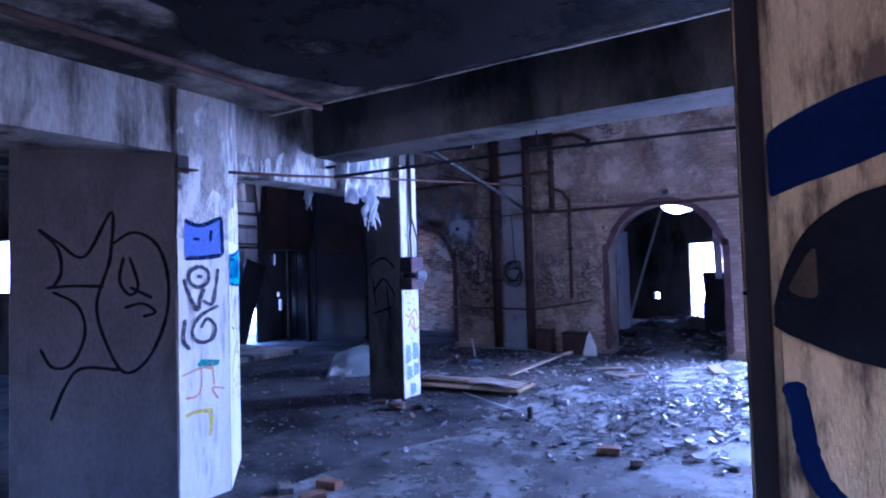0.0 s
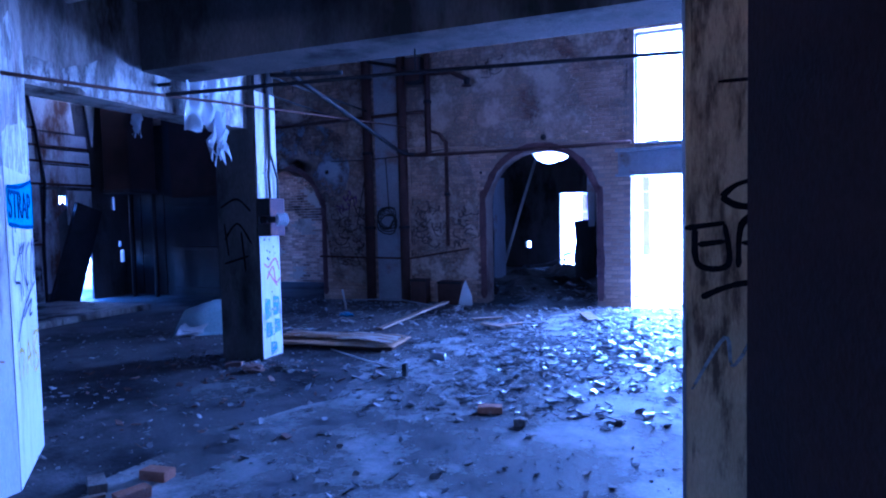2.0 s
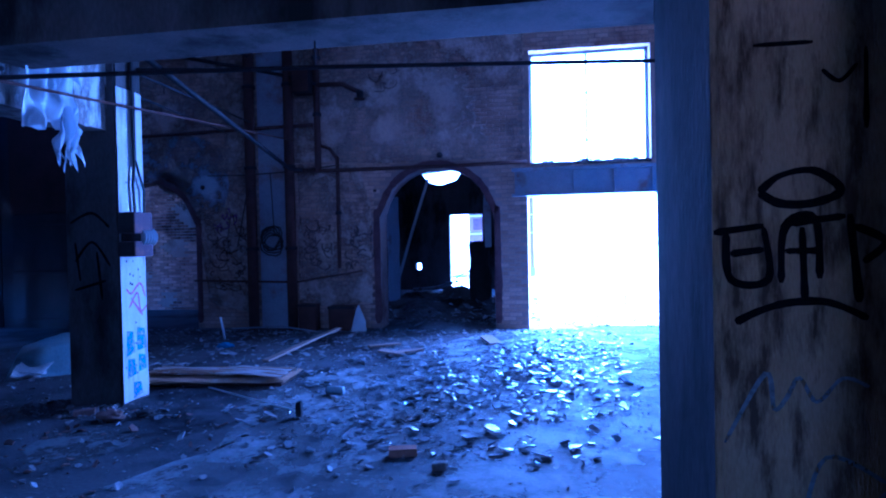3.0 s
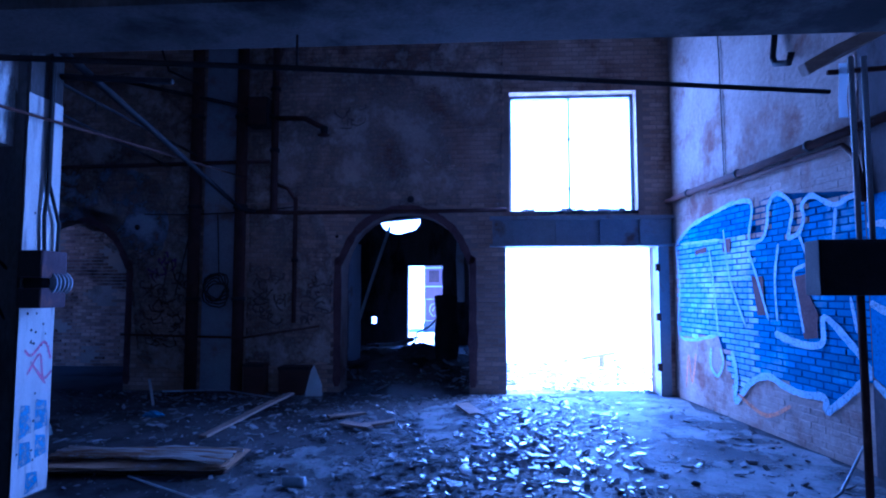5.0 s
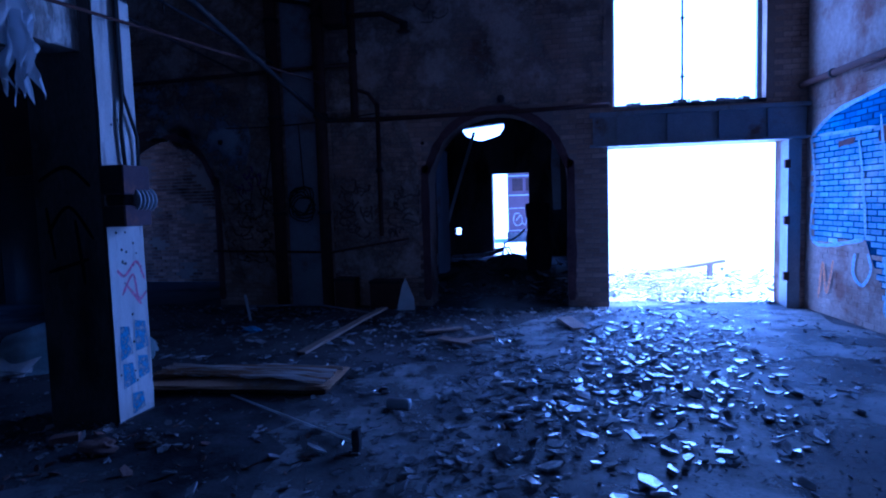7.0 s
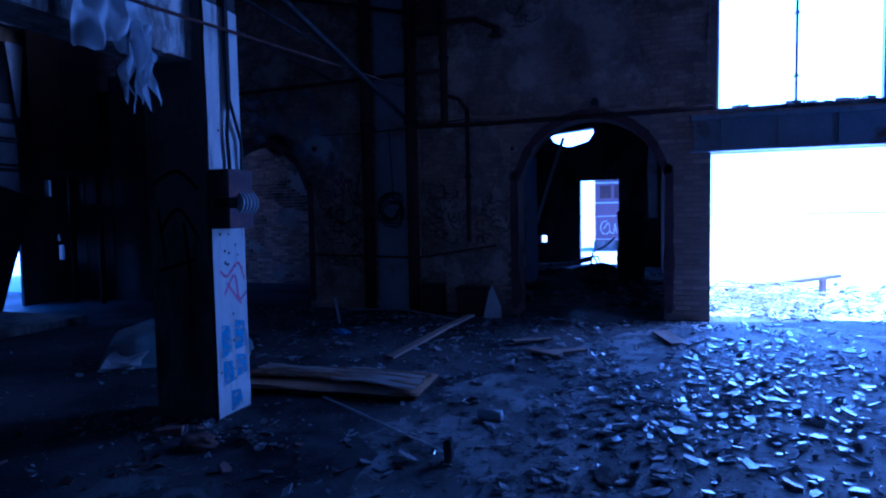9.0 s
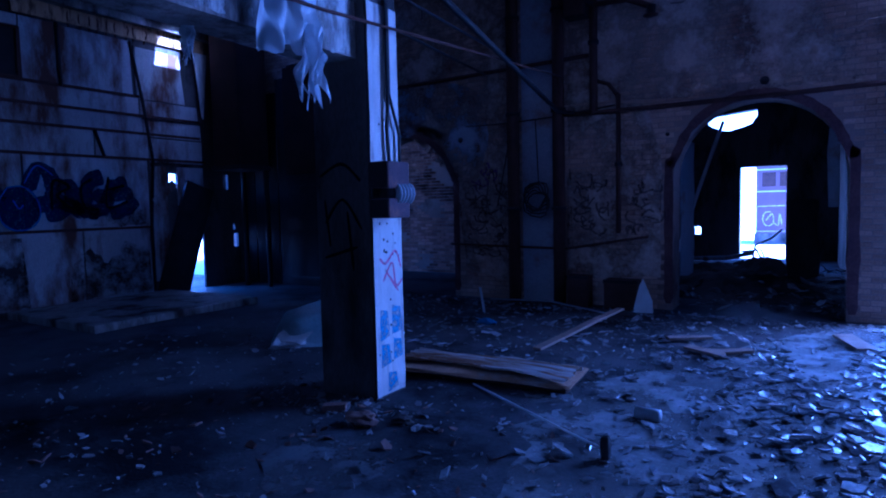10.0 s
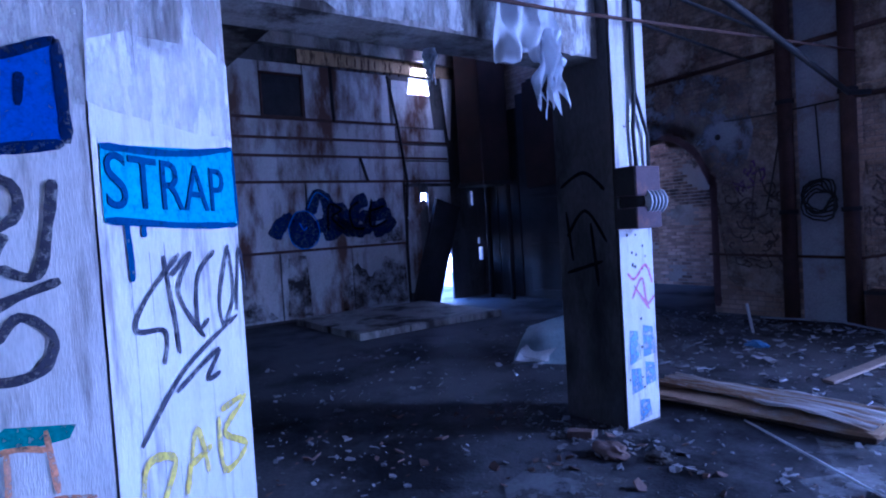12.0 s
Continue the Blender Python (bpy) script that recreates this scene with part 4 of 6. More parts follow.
for pts in ([(-0.75, 15.5, 0.0), (-0.62, 15.3, 0.6), (-0.3, 15.2, 0.75), (-0.1, 15.1, 0.95)], [(-0.9, 15.2, 0.45), (-0.5, 15.2, 0.5), (-0.35, 15.2, 0.1)], [(-0.62, 15.1, 0.55), (-0.3, 15.0, 0.0)]):
    part("bent_rod", tube(pts, 0.022, 6), M_STEEL, label="bent pale metal rod on the rubble", category="rod", group="bent rods")
heap = bmesh.new()
bmesh.ops.create_grid(heap, x_segments=40, y_segments=40, size=1)
for v in heap.verts:
    r = v.co.xy.length
    v.co = Vector((v.co.x * 2.3 - 0.6, v.co.y * 2.6 + 13.2, max(0, 0.42 * (1 - r) * (1 + 0.9 * noise.noise(v.co * 3))) + 0.16 * max(0, 1 - r) * noise.noise(v.co * 14) - 0.01))
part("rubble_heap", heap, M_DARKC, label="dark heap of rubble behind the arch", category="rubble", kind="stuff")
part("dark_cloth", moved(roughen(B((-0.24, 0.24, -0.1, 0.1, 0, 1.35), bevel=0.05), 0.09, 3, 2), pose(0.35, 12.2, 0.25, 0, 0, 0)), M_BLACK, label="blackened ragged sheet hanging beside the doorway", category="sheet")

# ---- outside ----
part("ground", B((-400, 400, FAR + THICK, 150, -0.6, -0.03)), M_GROUND, label="pale sunlit ground outside", category="ground", kind="structure")
# Unseen ground, coloured sandy so that it bounces warm light inside.
part("ground_rear", B((-400, 400, -400, -9.4, -0.6, -0.03), (-400, -16.4, -9.4, FAR + THICK, -0.6, -0.03)), M_WARMBOUNCE, label="pale ground outside", category="ground", kind="structure")
# Glowing arc is added to whiten the view outside and light the hall.
glow_arc = bmesh.new()
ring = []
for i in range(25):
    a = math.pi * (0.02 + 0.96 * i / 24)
    ring.append([glow_arc.verts.new((math.cos(a) * 170, 20 + math.sin(a) * 150, z)) for z in (-0.5, 62)])
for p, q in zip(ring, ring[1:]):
    glow_arc.faces.new((p[0], q[0], q[1], p[1]))
part("backdrop", glow_arc, M_BACKGLOW, label="glowing white backdrop added far outside", category="backdrop", kind="structure")
shed = thing("shed", "pink-grey panelled shed with a white painted square", "shed", (-1.36, 25.0, 0.36))
shed.scale = (0.79, 0.79, 0.79)
part("plinth", B((-0.05, 3.65, -0.05, 3.0, -0.52, 0)), M_DARKC, shed)
shed_wall = part("wall", B((0, 3.6, 0, 3.0, 0, 4.2)), M_SHED, shed)
part("roof", B((-0.2, 3.8, -0.2, 3.2, 4.2, 4.35)), M_RUST, shed)
for z in (1.9, 2.9):
    part("band", B((0, 3.6, -0.03, 0, z, z + 0.06)), M_STEEL, shed_wall)
for x in (0.25, 0.95):
    part("pane", B((x, x + 0.55, -0.02, 0, 2.15, 2.8)), M_NEARBLACK, shed_wall, "dark window pane")
part("painted_square", stroke([[(0.15, 0.1), (0.16, 1.25)], [(0.15, 1.25), (1.4, 1.27)], [(1.4, 1.27), (1.38, 0.1)], [(1.38, 0.1), (0.15, 0.1)]], 0.05, (-0.13, -0.01, 0), (1, 0, 0), UP), P_GREY, shed_wall, "white painted square outline")
part("painted_sign", stroke([[(0.75, 1.0), (0.5, 0.95), (0.42, 0.6), (0.6, 0.35), (0.85, 0.5), (0.8, 0.9), (0.55, 0.6)], [(0.85, 0.5), (1.05, 0.4), (1.1, 0.9), (1.2, 0.4)]], 0.05, (-0.13, -0.01, 0), (1, 0, 0), UP), P_GREY, shed_wall, "white looping paint scrawl")
brush = bmesh.new()
for i in range(170):
    x, y = rng.gauss(2.5, 0.6), rng.gauss(11.3, 0.5)
    a, l = rng.uniform(0, 6.28), rng.uniform(0.3, 0.9)
    z = max(0.0, 0.3 * math.exp(-((x - 2.5) ** 2 + (y - 11.6) ** 2)) * rng.random())
    d = Vector((math.cos(a) * l, math.sin(a) * l, rng.uniform(-0.05, 0.12)))
    p = Vector((x, y, z))
    tube([p, p + d * 0.5 + Vector((rng.uniform(-0.06, 0.06), rng.uniform(-0.06, 0.06), 0.05)), p + d], 0.009, 4, brush)
part("brushwood", brush, M_TWIG, label="tangle of dry grey twigs outside the door", category="brushwood", kind="stuff")
ramp = thing("collapsed_bench", "collapsed grey timber bench outside the door", "bench", (3.0, 12.4, 0))
part("plank", moved(B((-1.0, 0.85, -0.15, 0.15, -0.03, 0.03), bevel=0.008), pose(0, 0, 0.26, 0, -9, 4)), M_WOOD, ramp)
part("leg", B((0.55, 0.62, -0.1, -0.03, -0.03, 0.33), bevel=0.006), M_WOOD, ramp)
part("leg", B((0.55, 0.62, 0.05, 0.12, -0.03, 0.33), bevel=0.006), M_WOOD, ramp)

# ---- side wall ----
UW = Vector((SLANT, -1, 0)).normalized()            # along the side wall, towards the viewer
NW = UW.cross(Vector(UP))                          # off the wall, into the hall


def on_wall(a, z, off=0.0):
    return Vector((X_RIGHT, FAR, 0)) + UW * a + NW * off + Vector((0, 0, z))


ow = on_wall(0, 0, 0.016)
part("graffiti", stroke([[(0.15, 2.42), (0.72, 2.66), (1.58, 2.79), (1.95, 2.83), (2.36, 2.76), (2.28, 2.32), (2.56, 2.3), (2.68, 2.48), (2.72, 2.69), (2.9, 2.8), (3.16, 2.63), (3.1, 2.37), (3.08, 2.27), (3.26, 2.31), (3.36, 2.47), (3.33, 2.6), (3.5, 2.68), (3.81, 2.54), (4.02, 2.57), (4.25, 2.61)]], 0.06, ow, UW, UP), P_ICE, wall_right, "white graffiti outline")
part("graffiti", stroke([[(0.15, 2.42), (0.27, 1.76), (0.24, 0.97), (1.39, 1.06)], [(1.22, 0.88), (1.19, 0.63), (1.38, 0.51), (1.54, 0.71), (1.47, 0.9)]], 0.055, ow, UW, UP), P_ICE, wall_right, "white graffiti outline")
part("graffiti", stroke([[(1.77, 0.89), (1.87, 0.59), (1.83, 0.24), (2.19, 0.53), (2.57, 0.67), (2.91, 0.6), (3.22, 0.57), (3.57, 0.59), (3.62, 0.47), (4.13, 0.84), (4.2, 0.95), (3.99, 1.16), (3.62, 1.41), (3.58, 1.16), (3.38, 1.1), (3.08, 1.12), (2.75, 1.19)]], 0.085, ow, UW, UP), P_ICE, wall_right, "thick white graffiti outline")
part("graffiti", stroke([[(1.65, 2.51), (1.79, 1.83), (2.13, 1.23)], [(2.22, 2.23), (2.43, 1.82), (2.64, 1.33)], [(2.88, 2.22), (2.79, 1.81), (2.81, 1.33)], [(3.26, 2.29), (3.38, 1.99), (3.15, 1.89), (3.19, 1.61), (3.28, 1.23)], [(3.44, 1.99), (3.53, 1.68)], [(3.85, 2.5), (3.8, 2.18)], [(4.0, 1.62), (4.07, 1.28)], [(0.32, 2.41), (1.57, 2.38)], [(1.25, 2.26), (1.37, 1.59), (1.42, 1.1)], [(1.79, 1.83), (2.28, 1.86)]], 0.045, ow, UW, UP, 0.003), P_ICE, wall_right, "white graffiti letter lines")
for gap in ([(2.3, 1.86), (2.53, 1.85), (2.58, 1.39), (2.42, 1.39)], [(3.16, 1.84), (3.35, 1.87), (3.39, 1.62), (3.53, 1.43), (3.49, 1.18), (3.28, 1.17)], [(0.81, 2.29), (1.18, 2.3), (1.14, 2.23), (0.82, 2.21)], [(1.66, 2.37), (1.84, 2.39), (1.8, 2.19), (1.63, 2.2)]):
    part("graffiti", blob(ragged(gap, 0.02), ow, UW, UP, 0.002), P_GAP, wall_right, "brown gap between graffiti letters")
part("graffiti", stroke([[(0.4, 0.2), (0.5, 0.7), (0.6, 0.3), (0.75, 0.75)], [(1.9, 0.35), (2.5, 0.2), (3.0, 0.4)]], 0.05, ow, UW, UP), P_ORANGE, wall_right, "faded orange spray")
part("limewash_coat", blob(ragged([(0.05, 3.0), (4.2, 2.95), (4.2, 6.0), (0.05, 6.0)], 0.04), on_wall(0, 0, 0.0125), UW, UP, 0.0), M_LIMEWASH, wall_right, "thick rough limewash over the brick")
OV = on_wall(0, 0, 0.033)
part("graffiti", stroke([[(4.27, 1.57), (4.5, 1.49), (4.68, 1.57)], [(4.27, 0.86), (4.48, 0.75), (4.7, 0.88)], [(4.28, 2.28), (4.52, 2.26), (4.61, 2.04)]], 0.07, OV, UW, UP), P_ICE, wall_right, "white graffiti line")
part("graffiti", stroke([[(4.38, 0.12), (4.43, 0.52), (4.63, 0.47), (4.43, 0.32)], [(4.63, 0.27), (4.73, 0.32)]], 0.03, OV, UW, UP), P_BLACK, wall_right, "small black tag")
# Strip lies in shadow; the dark grey puts that shade into it.
part("plaster_strip", prism([tuple(on_wall(4.25, 0, 0.03).xy), tuple(on_wall(5.6, 0, 0.03).xy), tuple(on_wall(5.6, 0, -0.05).xy), tuple(on_wall(4.25, 0, -0.05).xy)], 0, ROOF), M_GREYC, wall_right, "smooth plastered strip, its shade in the dark grey")
part("graffiti", blob([(4.27, 0.9), (4.5, 0.78), (4.75, 0.9), (4.85, 2.56), (4.28, 2.55)], on_wall(0, 0, 0.032), UW, UP), P_SKY, wall_right, "blue graffiti fill")
sp = thing("wall_pipe", "long rusted pipe fixed along the side wall", "pipe", tuple(on_wall(2.6, 3.17, 0.09)))
org = on_wall(2.6, 3.17, 0.09)
part("tube", tube([on_wall(0.02, 3.14, 0.09) - org, on_wall(2.6, 3.17, 0.09) - org, on_wall(5.5, 3.21, 0.09) - org], 0.045, 10), M_RUST, sp)
part("tube", tube([on_wall(1.4, 3.06, 0.06) - org, on_wall(3.0, 3.08, 0.06) - org, on_wall(4.05, 3.08, 0.06) - org, on_wall(4.2, 2.95, 0.06) - org, on_wall(4.3, 2.5, 0.06) - org], 0.03, 8), M_RUST, sp)
for a in (0.8, 2.2, 3.6, 5.0):
    part("clamp", tube([on_wall(a - 0.02, 3.14 + a * 0.013, 0.09) - org, on_wall(a + 0.02, 3.14 + a * 0.013, 0.09) - org], 0.06, 10), M_BLACK, sp)
bar([on_wall(3.05, 4.75, 0.05), on_wall(3.05, 4.35, 0.1), on_wall(3.12, 4.25, 0.12), on_wall(3.4, 4.15, 0.14), on_wall(3.45, 4.25, 0.14)], 0.035, "bent black pipe hook on the side wall", M_BLACK)
bar(sag(on_wall(1.7, 5.5, 0.03), on_wall(1.75, 3.1, 0.03), 0.0), 0.008, "thin wire hanging down the side wall", M_RUBBER, "cable")
sb = thing("switch_box", "large blackened switch box on conduits by the wall", "box", (3.98, 4.38, 1.64))
part("body", B((-0.31, 0.33, -0.12, 0.1, 0, 0.43), bevel=0.012), M_BLACK, sb)
sb_door = part("door", B((-0.29, 0.31, -0.135, -0.12, 0.02, 0.41), bevel=0.006), M_BLACK, sb)
part("handle", B((0.22, 0.25, -0.16, -0.135, 0.16, 0.26), bevel=0.005), M_RUST, sb_door, "rusted handle")
for x in (0.06, 0.16):
    part("conduit", tube([(x, 0.0, 0.43), (x, 0.0, 1.9)], 0.022, 8), M_STEEL, sb)
part("conduit", tube([(0.06, 0.02, 0.0), (0.06, 0.02, -1.64)], 0.03, 8), M_RUST, sb)
part("broken_timber", moved(roughen(B((-0.5, 0.85, -0.06, 0.06, -0.05, 0.05), bevel=0.01), 0.025, 5, 4), pose(4.1, 4.35, 3.66, 0, -27, 0)), M_WOOD, label="splintered timber hanging by the wall", category="timber")
bar([(3.88, 4.42, 3.43), (4.4, 4.42, 3.46), (4.7, 4.42, 3.48)], 0.022, "short rusted pipe by the column")
part("torn_strip", moved(roughen(B((-0.03, 0.03, -0.006, 0.006, -0.45, 0)), 0.02, 5, 2), pose(3.98, 4.4, 3.5)), M_FILM, label="torn strip of plastic hanging from a pipe", category="plastic")

# ---- columns: paint, boxes ----
A_BLUE = ((-1.858, 0.10, 0), (0, 1, 0))
uq = (Vector((*RA, 0)) - Vector((*QA, 0))).normalized()
A_TAG = ((QA[0] + 0.003, QA[1] + 0.003, 0), uq)
A_LOW = ((QA[0] + 0.003, QA[1] + 0.003, 0.1), uq)
ud = (Vector((*PA, 0)) - Vector((-2.67, -0.73, 0))).normalized()
A_DARK = ((-2.67 + 0.003, -0.73 - 0.003, 0), ud)
pb = lambda shape, face, m, lab, d=0.004, par=pier_a: part("graffiti", blob(shape, face[0], face[1], UP, d), m, par, lab)
ps = lambda lines, w, face, m, lab, d=0.006, par=pier_a: part("graffiti", stroke(lines, w, face[0], face[1], UP, d), m, par, lab)
pb(ragged([(0.06, 1.95), (0.06, 2.24), (0.2, 2.2), (0.42, 2.28), (0.41, 1.98), (0.25, 1.96)], 0.008), A_BLUE, P_BLUE, "blue painted panel")
ps([[(0.06, 2.25), (0.2, 2.21), (0.41, 2.29)], [(0.41, 2.29), (0.42, 1.97)], [(0.41, 1.97), (0.25, 1.95), (0.06, 1.94)]], 0.035, A_BLUE, P_NAVY, "navy panel border")
ps([[(0.3, 2.08), (0.31, 2.18)], [(0.14, 2.1), (0.2, 2.1)]], 0.025, A_BLUE, P_NAVY, "navy letter")
ps([[(0.19, 1.88), (0.11, 1.84), (0.1, 1.76), (0.18, 1.71), (0.27, 1.75), (0.27, 1.84), (0.19, 1.88)], [(0.17, 1.8), (0.22, 1.79)], [(0.05, 1.78), (0.09, 1.66), (0.17, 1.53), (0.2, 1.62), (0.24, 1.7)], [(0.37, 1.86), (0.35, 1.72), (0.31, 1.57), (0.22, 1.6)],
    [(0.37, 1.55), (0.2, 1.48), (0.12, 1.36), (0.18, 1.27), (0.3, 1.28), (0.34, 1.38), (0.26, 1.45), (0.2, 1.38)], [(0.06, 1.46), (0.04, 1.3), (0.1, 1.22)]], 0.034, A_BLUE, P_SLATE, "black spray loops")
pb([(0.16, 1.09), (0.2, 1.13), (0.38, 1.1), (0.36, 1.06), (0.2, 1.05)], A_BLUE, P_GREEN, "dark green dash")
ps([[(0.02, 1.02), (0.2, 1.06), (0.3, 1.04)], [(0.2, 1.06), (0.18, 0.86), (0.05, 0.84)], [(0.3, 1.1), (0.32, 0.9)], [(0.36, 0.78), (0.3, 0.88), (0.42, 0.86)]], 0.018, A_BLUE, P_ORANGE, "orange spray scribble")
ps([[(0.05, 0.7), (0.15, 0.72), (0.3, 0.7)], [(0.28, 0.7), (0.29, 0.6), (0.27, 0.5)]], 0.04, A_BLUE, P_YELLOW, "yellow spray mark")
pb(ragged([(0.03, 1.72), (0.03, 1.98), (0.45, 2.0), (0.9, 2.06), (0.9, 1.71), (0.5, 1.7)], 0.008), A_TAG, P_TEAL, "teal painted panel")
ps([[(0.03, 1.97), (0.45, 1.99), (0.9, 2.06)], [(0.03, 1.73), (0.5, 1.71), (0.9, 1.71)], [(0.9, 2.05), (0.91, 1.71)]], 0.028, A_TAG, P_DEEP, "deep blue panel border")
ps([[(0.13, 1.72), (0.14, 1.6), (0.14, 1.52)], [(0.22, 1.71), (0.22, 1.67)]], 0.03, A_TAG, P_DEEP, "run of deep blue paint")
lettering("graffiti", "STRAP", 0.27, Vector(A_TAG[0]) + uq * 0.03 + Vector((0, 0, 1.77)), uq, UP, P_DEEP, pier_a, "deep blue capital letters STRAP", 0.009)
ps([[(0.42, 1.5), (0.2, 1.35), (0.14, 1.25), (0.3, 1.22), (0.28, 1.1)], [(0.32, 1.5), (0.36, 1.28), (0.38, 1.12)], [(0.36, 1.42), (0.5, 1.5), (0.4, 1.35), (0.56, 1.15)], [(0.68, 1.5), (0.54, 1.4), (0.52, 1.2), (0.6, 1.22)],
    [(0.8, 1.52), (0.7, 1.3), (0.72, 1.18), (0.82, 1.3), (0.8, 1.5)], [(0.84, 1.22), (0.9, 1.5), (0.94, 1.3)], [(0.12, 0.85), (0.4, 1.05), (0.84, 1.2)], [(0.34, 0.98), (0.66, 1.08), (0.56, 0.98), (0.66, 0.98)]], 0.022, A_LOW, P_SLATE, "black spray tag")
ps([[(0.1, 0.6), (0.14, 0.78), (0.3, 0.74), (0.2, 0.6)], [(0.36, 0.58), (0.45, 0.8), (0.52, 0.6)], [(0.4, 0.68), (0.55, 0.7)], [(0.62, 0.8), (0.64, 0.56), (0.84, 0.6), (0.66, 0.72), (0.86, 0.82), (0.64, 0.82)]], 0.035, A_LOW, P_YELLOW, "yellow spray letters")
ps([[(0.7, 2.06), (0.85, 2.15), (1.01, 2.06), (1.09, 1.82), (1.08, 1.5), (0.95, 1.18), (0.78, 1.08), (0.65, 1.32), (0.59, 1.6), (0.67, 1.89), (0.7, 2.06)], [(0.2, 2.18), (0.33, 2.08), (0.51, 1.97), (0.7, 2.31), (0.68, 1.89)], [(0.64, 1.74), (0.42, 1.75), (0.25, 1.74)], [(0.29, 1.71), (0.46, 1.6), (0.51, 1.39), (0.42, 1.17), (0.29, 1.15), (0.21, 1.29)], [(0.75, 1.1), (0.49, 1.13), (0.38, 1.01), (0.28, 0.76)], [(0.78, 1.96), (0.75, 1.78), (0.82, 1.67), (0.88, 1.74), (0.82, 1.96)], [(0.78, 1.57), (0.91, 1.6), (1.0, 1.53), (0.91, 1.5)], [(0.82, 1.73), (0.98, 1.64)], [(0.21, 2.17), (0.33, 2.03), (0.35, 1.85), (0.29, 1.74)]], 0.026, A_DARK, P_BLACK, "black looping spray lines")
# Face turned from the windows: bare grey, deepened with its shade.
part("grey_coat", blob(ragged([(0.01, 0.0), (1.145, 0.0), (1.145, 2.78), (0.01, 2.78)], 0.006), (-2.67, -0.73, 0), ud, UP, 0.002), M_GREYC, pier_a, "grey face with its shade in the colour")
part("socket", B((-1.862, -1.84, 0.1, 0.2, 2.62, 2.76), bevel=0.004), M_BLACK, pier_a, "dark broken socket hole")
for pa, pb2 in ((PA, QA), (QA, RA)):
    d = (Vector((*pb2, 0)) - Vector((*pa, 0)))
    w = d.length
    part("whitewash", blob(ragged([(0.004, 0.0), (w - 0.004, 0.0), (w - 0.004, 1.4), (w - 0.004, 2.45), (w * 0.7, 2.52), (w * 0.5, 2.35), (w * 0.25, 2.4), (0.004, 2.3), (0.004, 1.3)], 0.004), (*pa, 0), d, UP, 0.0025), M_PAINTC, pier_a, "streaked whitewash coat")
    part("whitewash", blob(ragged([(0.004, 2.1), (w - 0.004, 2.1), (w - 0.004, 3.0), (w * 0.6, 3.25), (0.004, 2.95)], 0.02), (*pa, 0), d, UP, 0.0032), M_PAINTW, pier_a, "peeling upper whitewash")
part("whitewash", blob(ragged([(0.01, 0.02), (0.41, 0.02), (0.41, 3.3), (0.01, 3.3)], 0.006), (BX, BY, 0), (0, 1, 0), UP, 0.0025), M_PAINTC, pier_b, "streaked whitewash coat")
cr = random.Random(5)
for x in (0.13, 0.24, 0.33, 0.52, 0.6, 0.78):
    z = cr.uniform(0.2, 1.4)
    while z < 2.8:
        z2 = z + cr.uniform(0.15, 0.9)
        part("board_joint", stroke([[(x, z), (x + cr.uniform(-0.006, 0.006), (z + z2) / 2), (x, min(z2, 2.85))]], 0.0045, A_TAG[0], A_TAG[1], UP, 0.0045), P_SOOT, pier_a, "dark crack along a board mark")
        z = z2 + cr.uniform(0.1, 0.7)
for k in range(26):
    y, z, r = cr.uniform(0.04, 0.38), cr.choice((cr.uniform(1.2, 1.52), cr.uniform(0.1, 3.2))), cr.uniform(0.006, 0.014)
    part("pit", blob(ragged([(y + r * math.cos(a), z + r * math.sin(a)) for a in (0, 1.05, 2.1, 3.15, 4.2, 5.25)], 0.004), (BX, BY, 0), (0, 1, 0), UP, 0.006), M_BLACK, pier_b, "dark pit in the whitewash")
B_DARK = ((BX - 0.6, BY - 0.003, 0), (1, 0, 0))
B_LIT = ((BX + 0.003, BY, 0), (0, 1, 0))
ps([[(0.08, 1.2), (0.16, 1.15), (0.3, 1.25), (0.38, 1.1)], [(0.12, 1.0), (0.25, 1.15), (0.3, 0.95), (0.4, 1.0)], [(0.15, 1.1), (0.33, 0.9)]], 0.025, B_LIT, P_PINK, "pink spray scribble", par=pier_b)
for x0, x1, z0, z1 in ((0.06, 0.2, 0.5, 0.76), (0.23, 0.38, 0.53, 0.78), (0.07, 0.21, 0.27, 0.47), (0.24, 0.38, 0.3, 0.49), (0.15, 0.3, 0.04, 0.21)):
    pb(ragged([(x0, z0), (x0 + 0.01, z1), (x1 - 0.02, z1 - 0.02), (x1, z0 + 0.02)], 0.01), B_LIT, P_MARK, "faded blue spray mark", par=pier_b)
ps([[(0.05, 1.9), (0.3, 2.0), (0.5, 1.85)], [(0.1, 1.5), (0.3, 1.7), (0.5, 1.45)], [(0.08, 1.2), (0.45, 1.3)], [(0.1, 1.7), (0.15, 1.3)], [(0.35, 1.6), (0.4, 1.1)]], 0.03, B_DARK, P_BLACK, "black spray scrawl", par=pier_b)
for z, h in ((1.78, 0.22), (1.54, 0.16)):
    fb = thing("fuse_box", "dented pink-grey fuse box on the column", "box", (BX, BY + 0.15, z), group="fuse boxes")
    fb_body = part("body", B((0, 0.2, -0.17, 0.12, 0, h), bevel=0.01), M_BOX, fb)
    part("side_plate", B((0.01, 0.19, -0.178, -0.17, 0.01, h - 0.01)), M_BLACK, fb_body, "black plate on one side")
cf = thing("coil_fuse", "round ribbed metal fuse coil between boxes", "coil", (BX + 0.12, BY + 0.16, 1.74))
barrel = part("barrel", tube([(-0.02, -0.15, 0), (-0.02, 0.13, 0)], 0.085, 14), M_BLACK, cf)
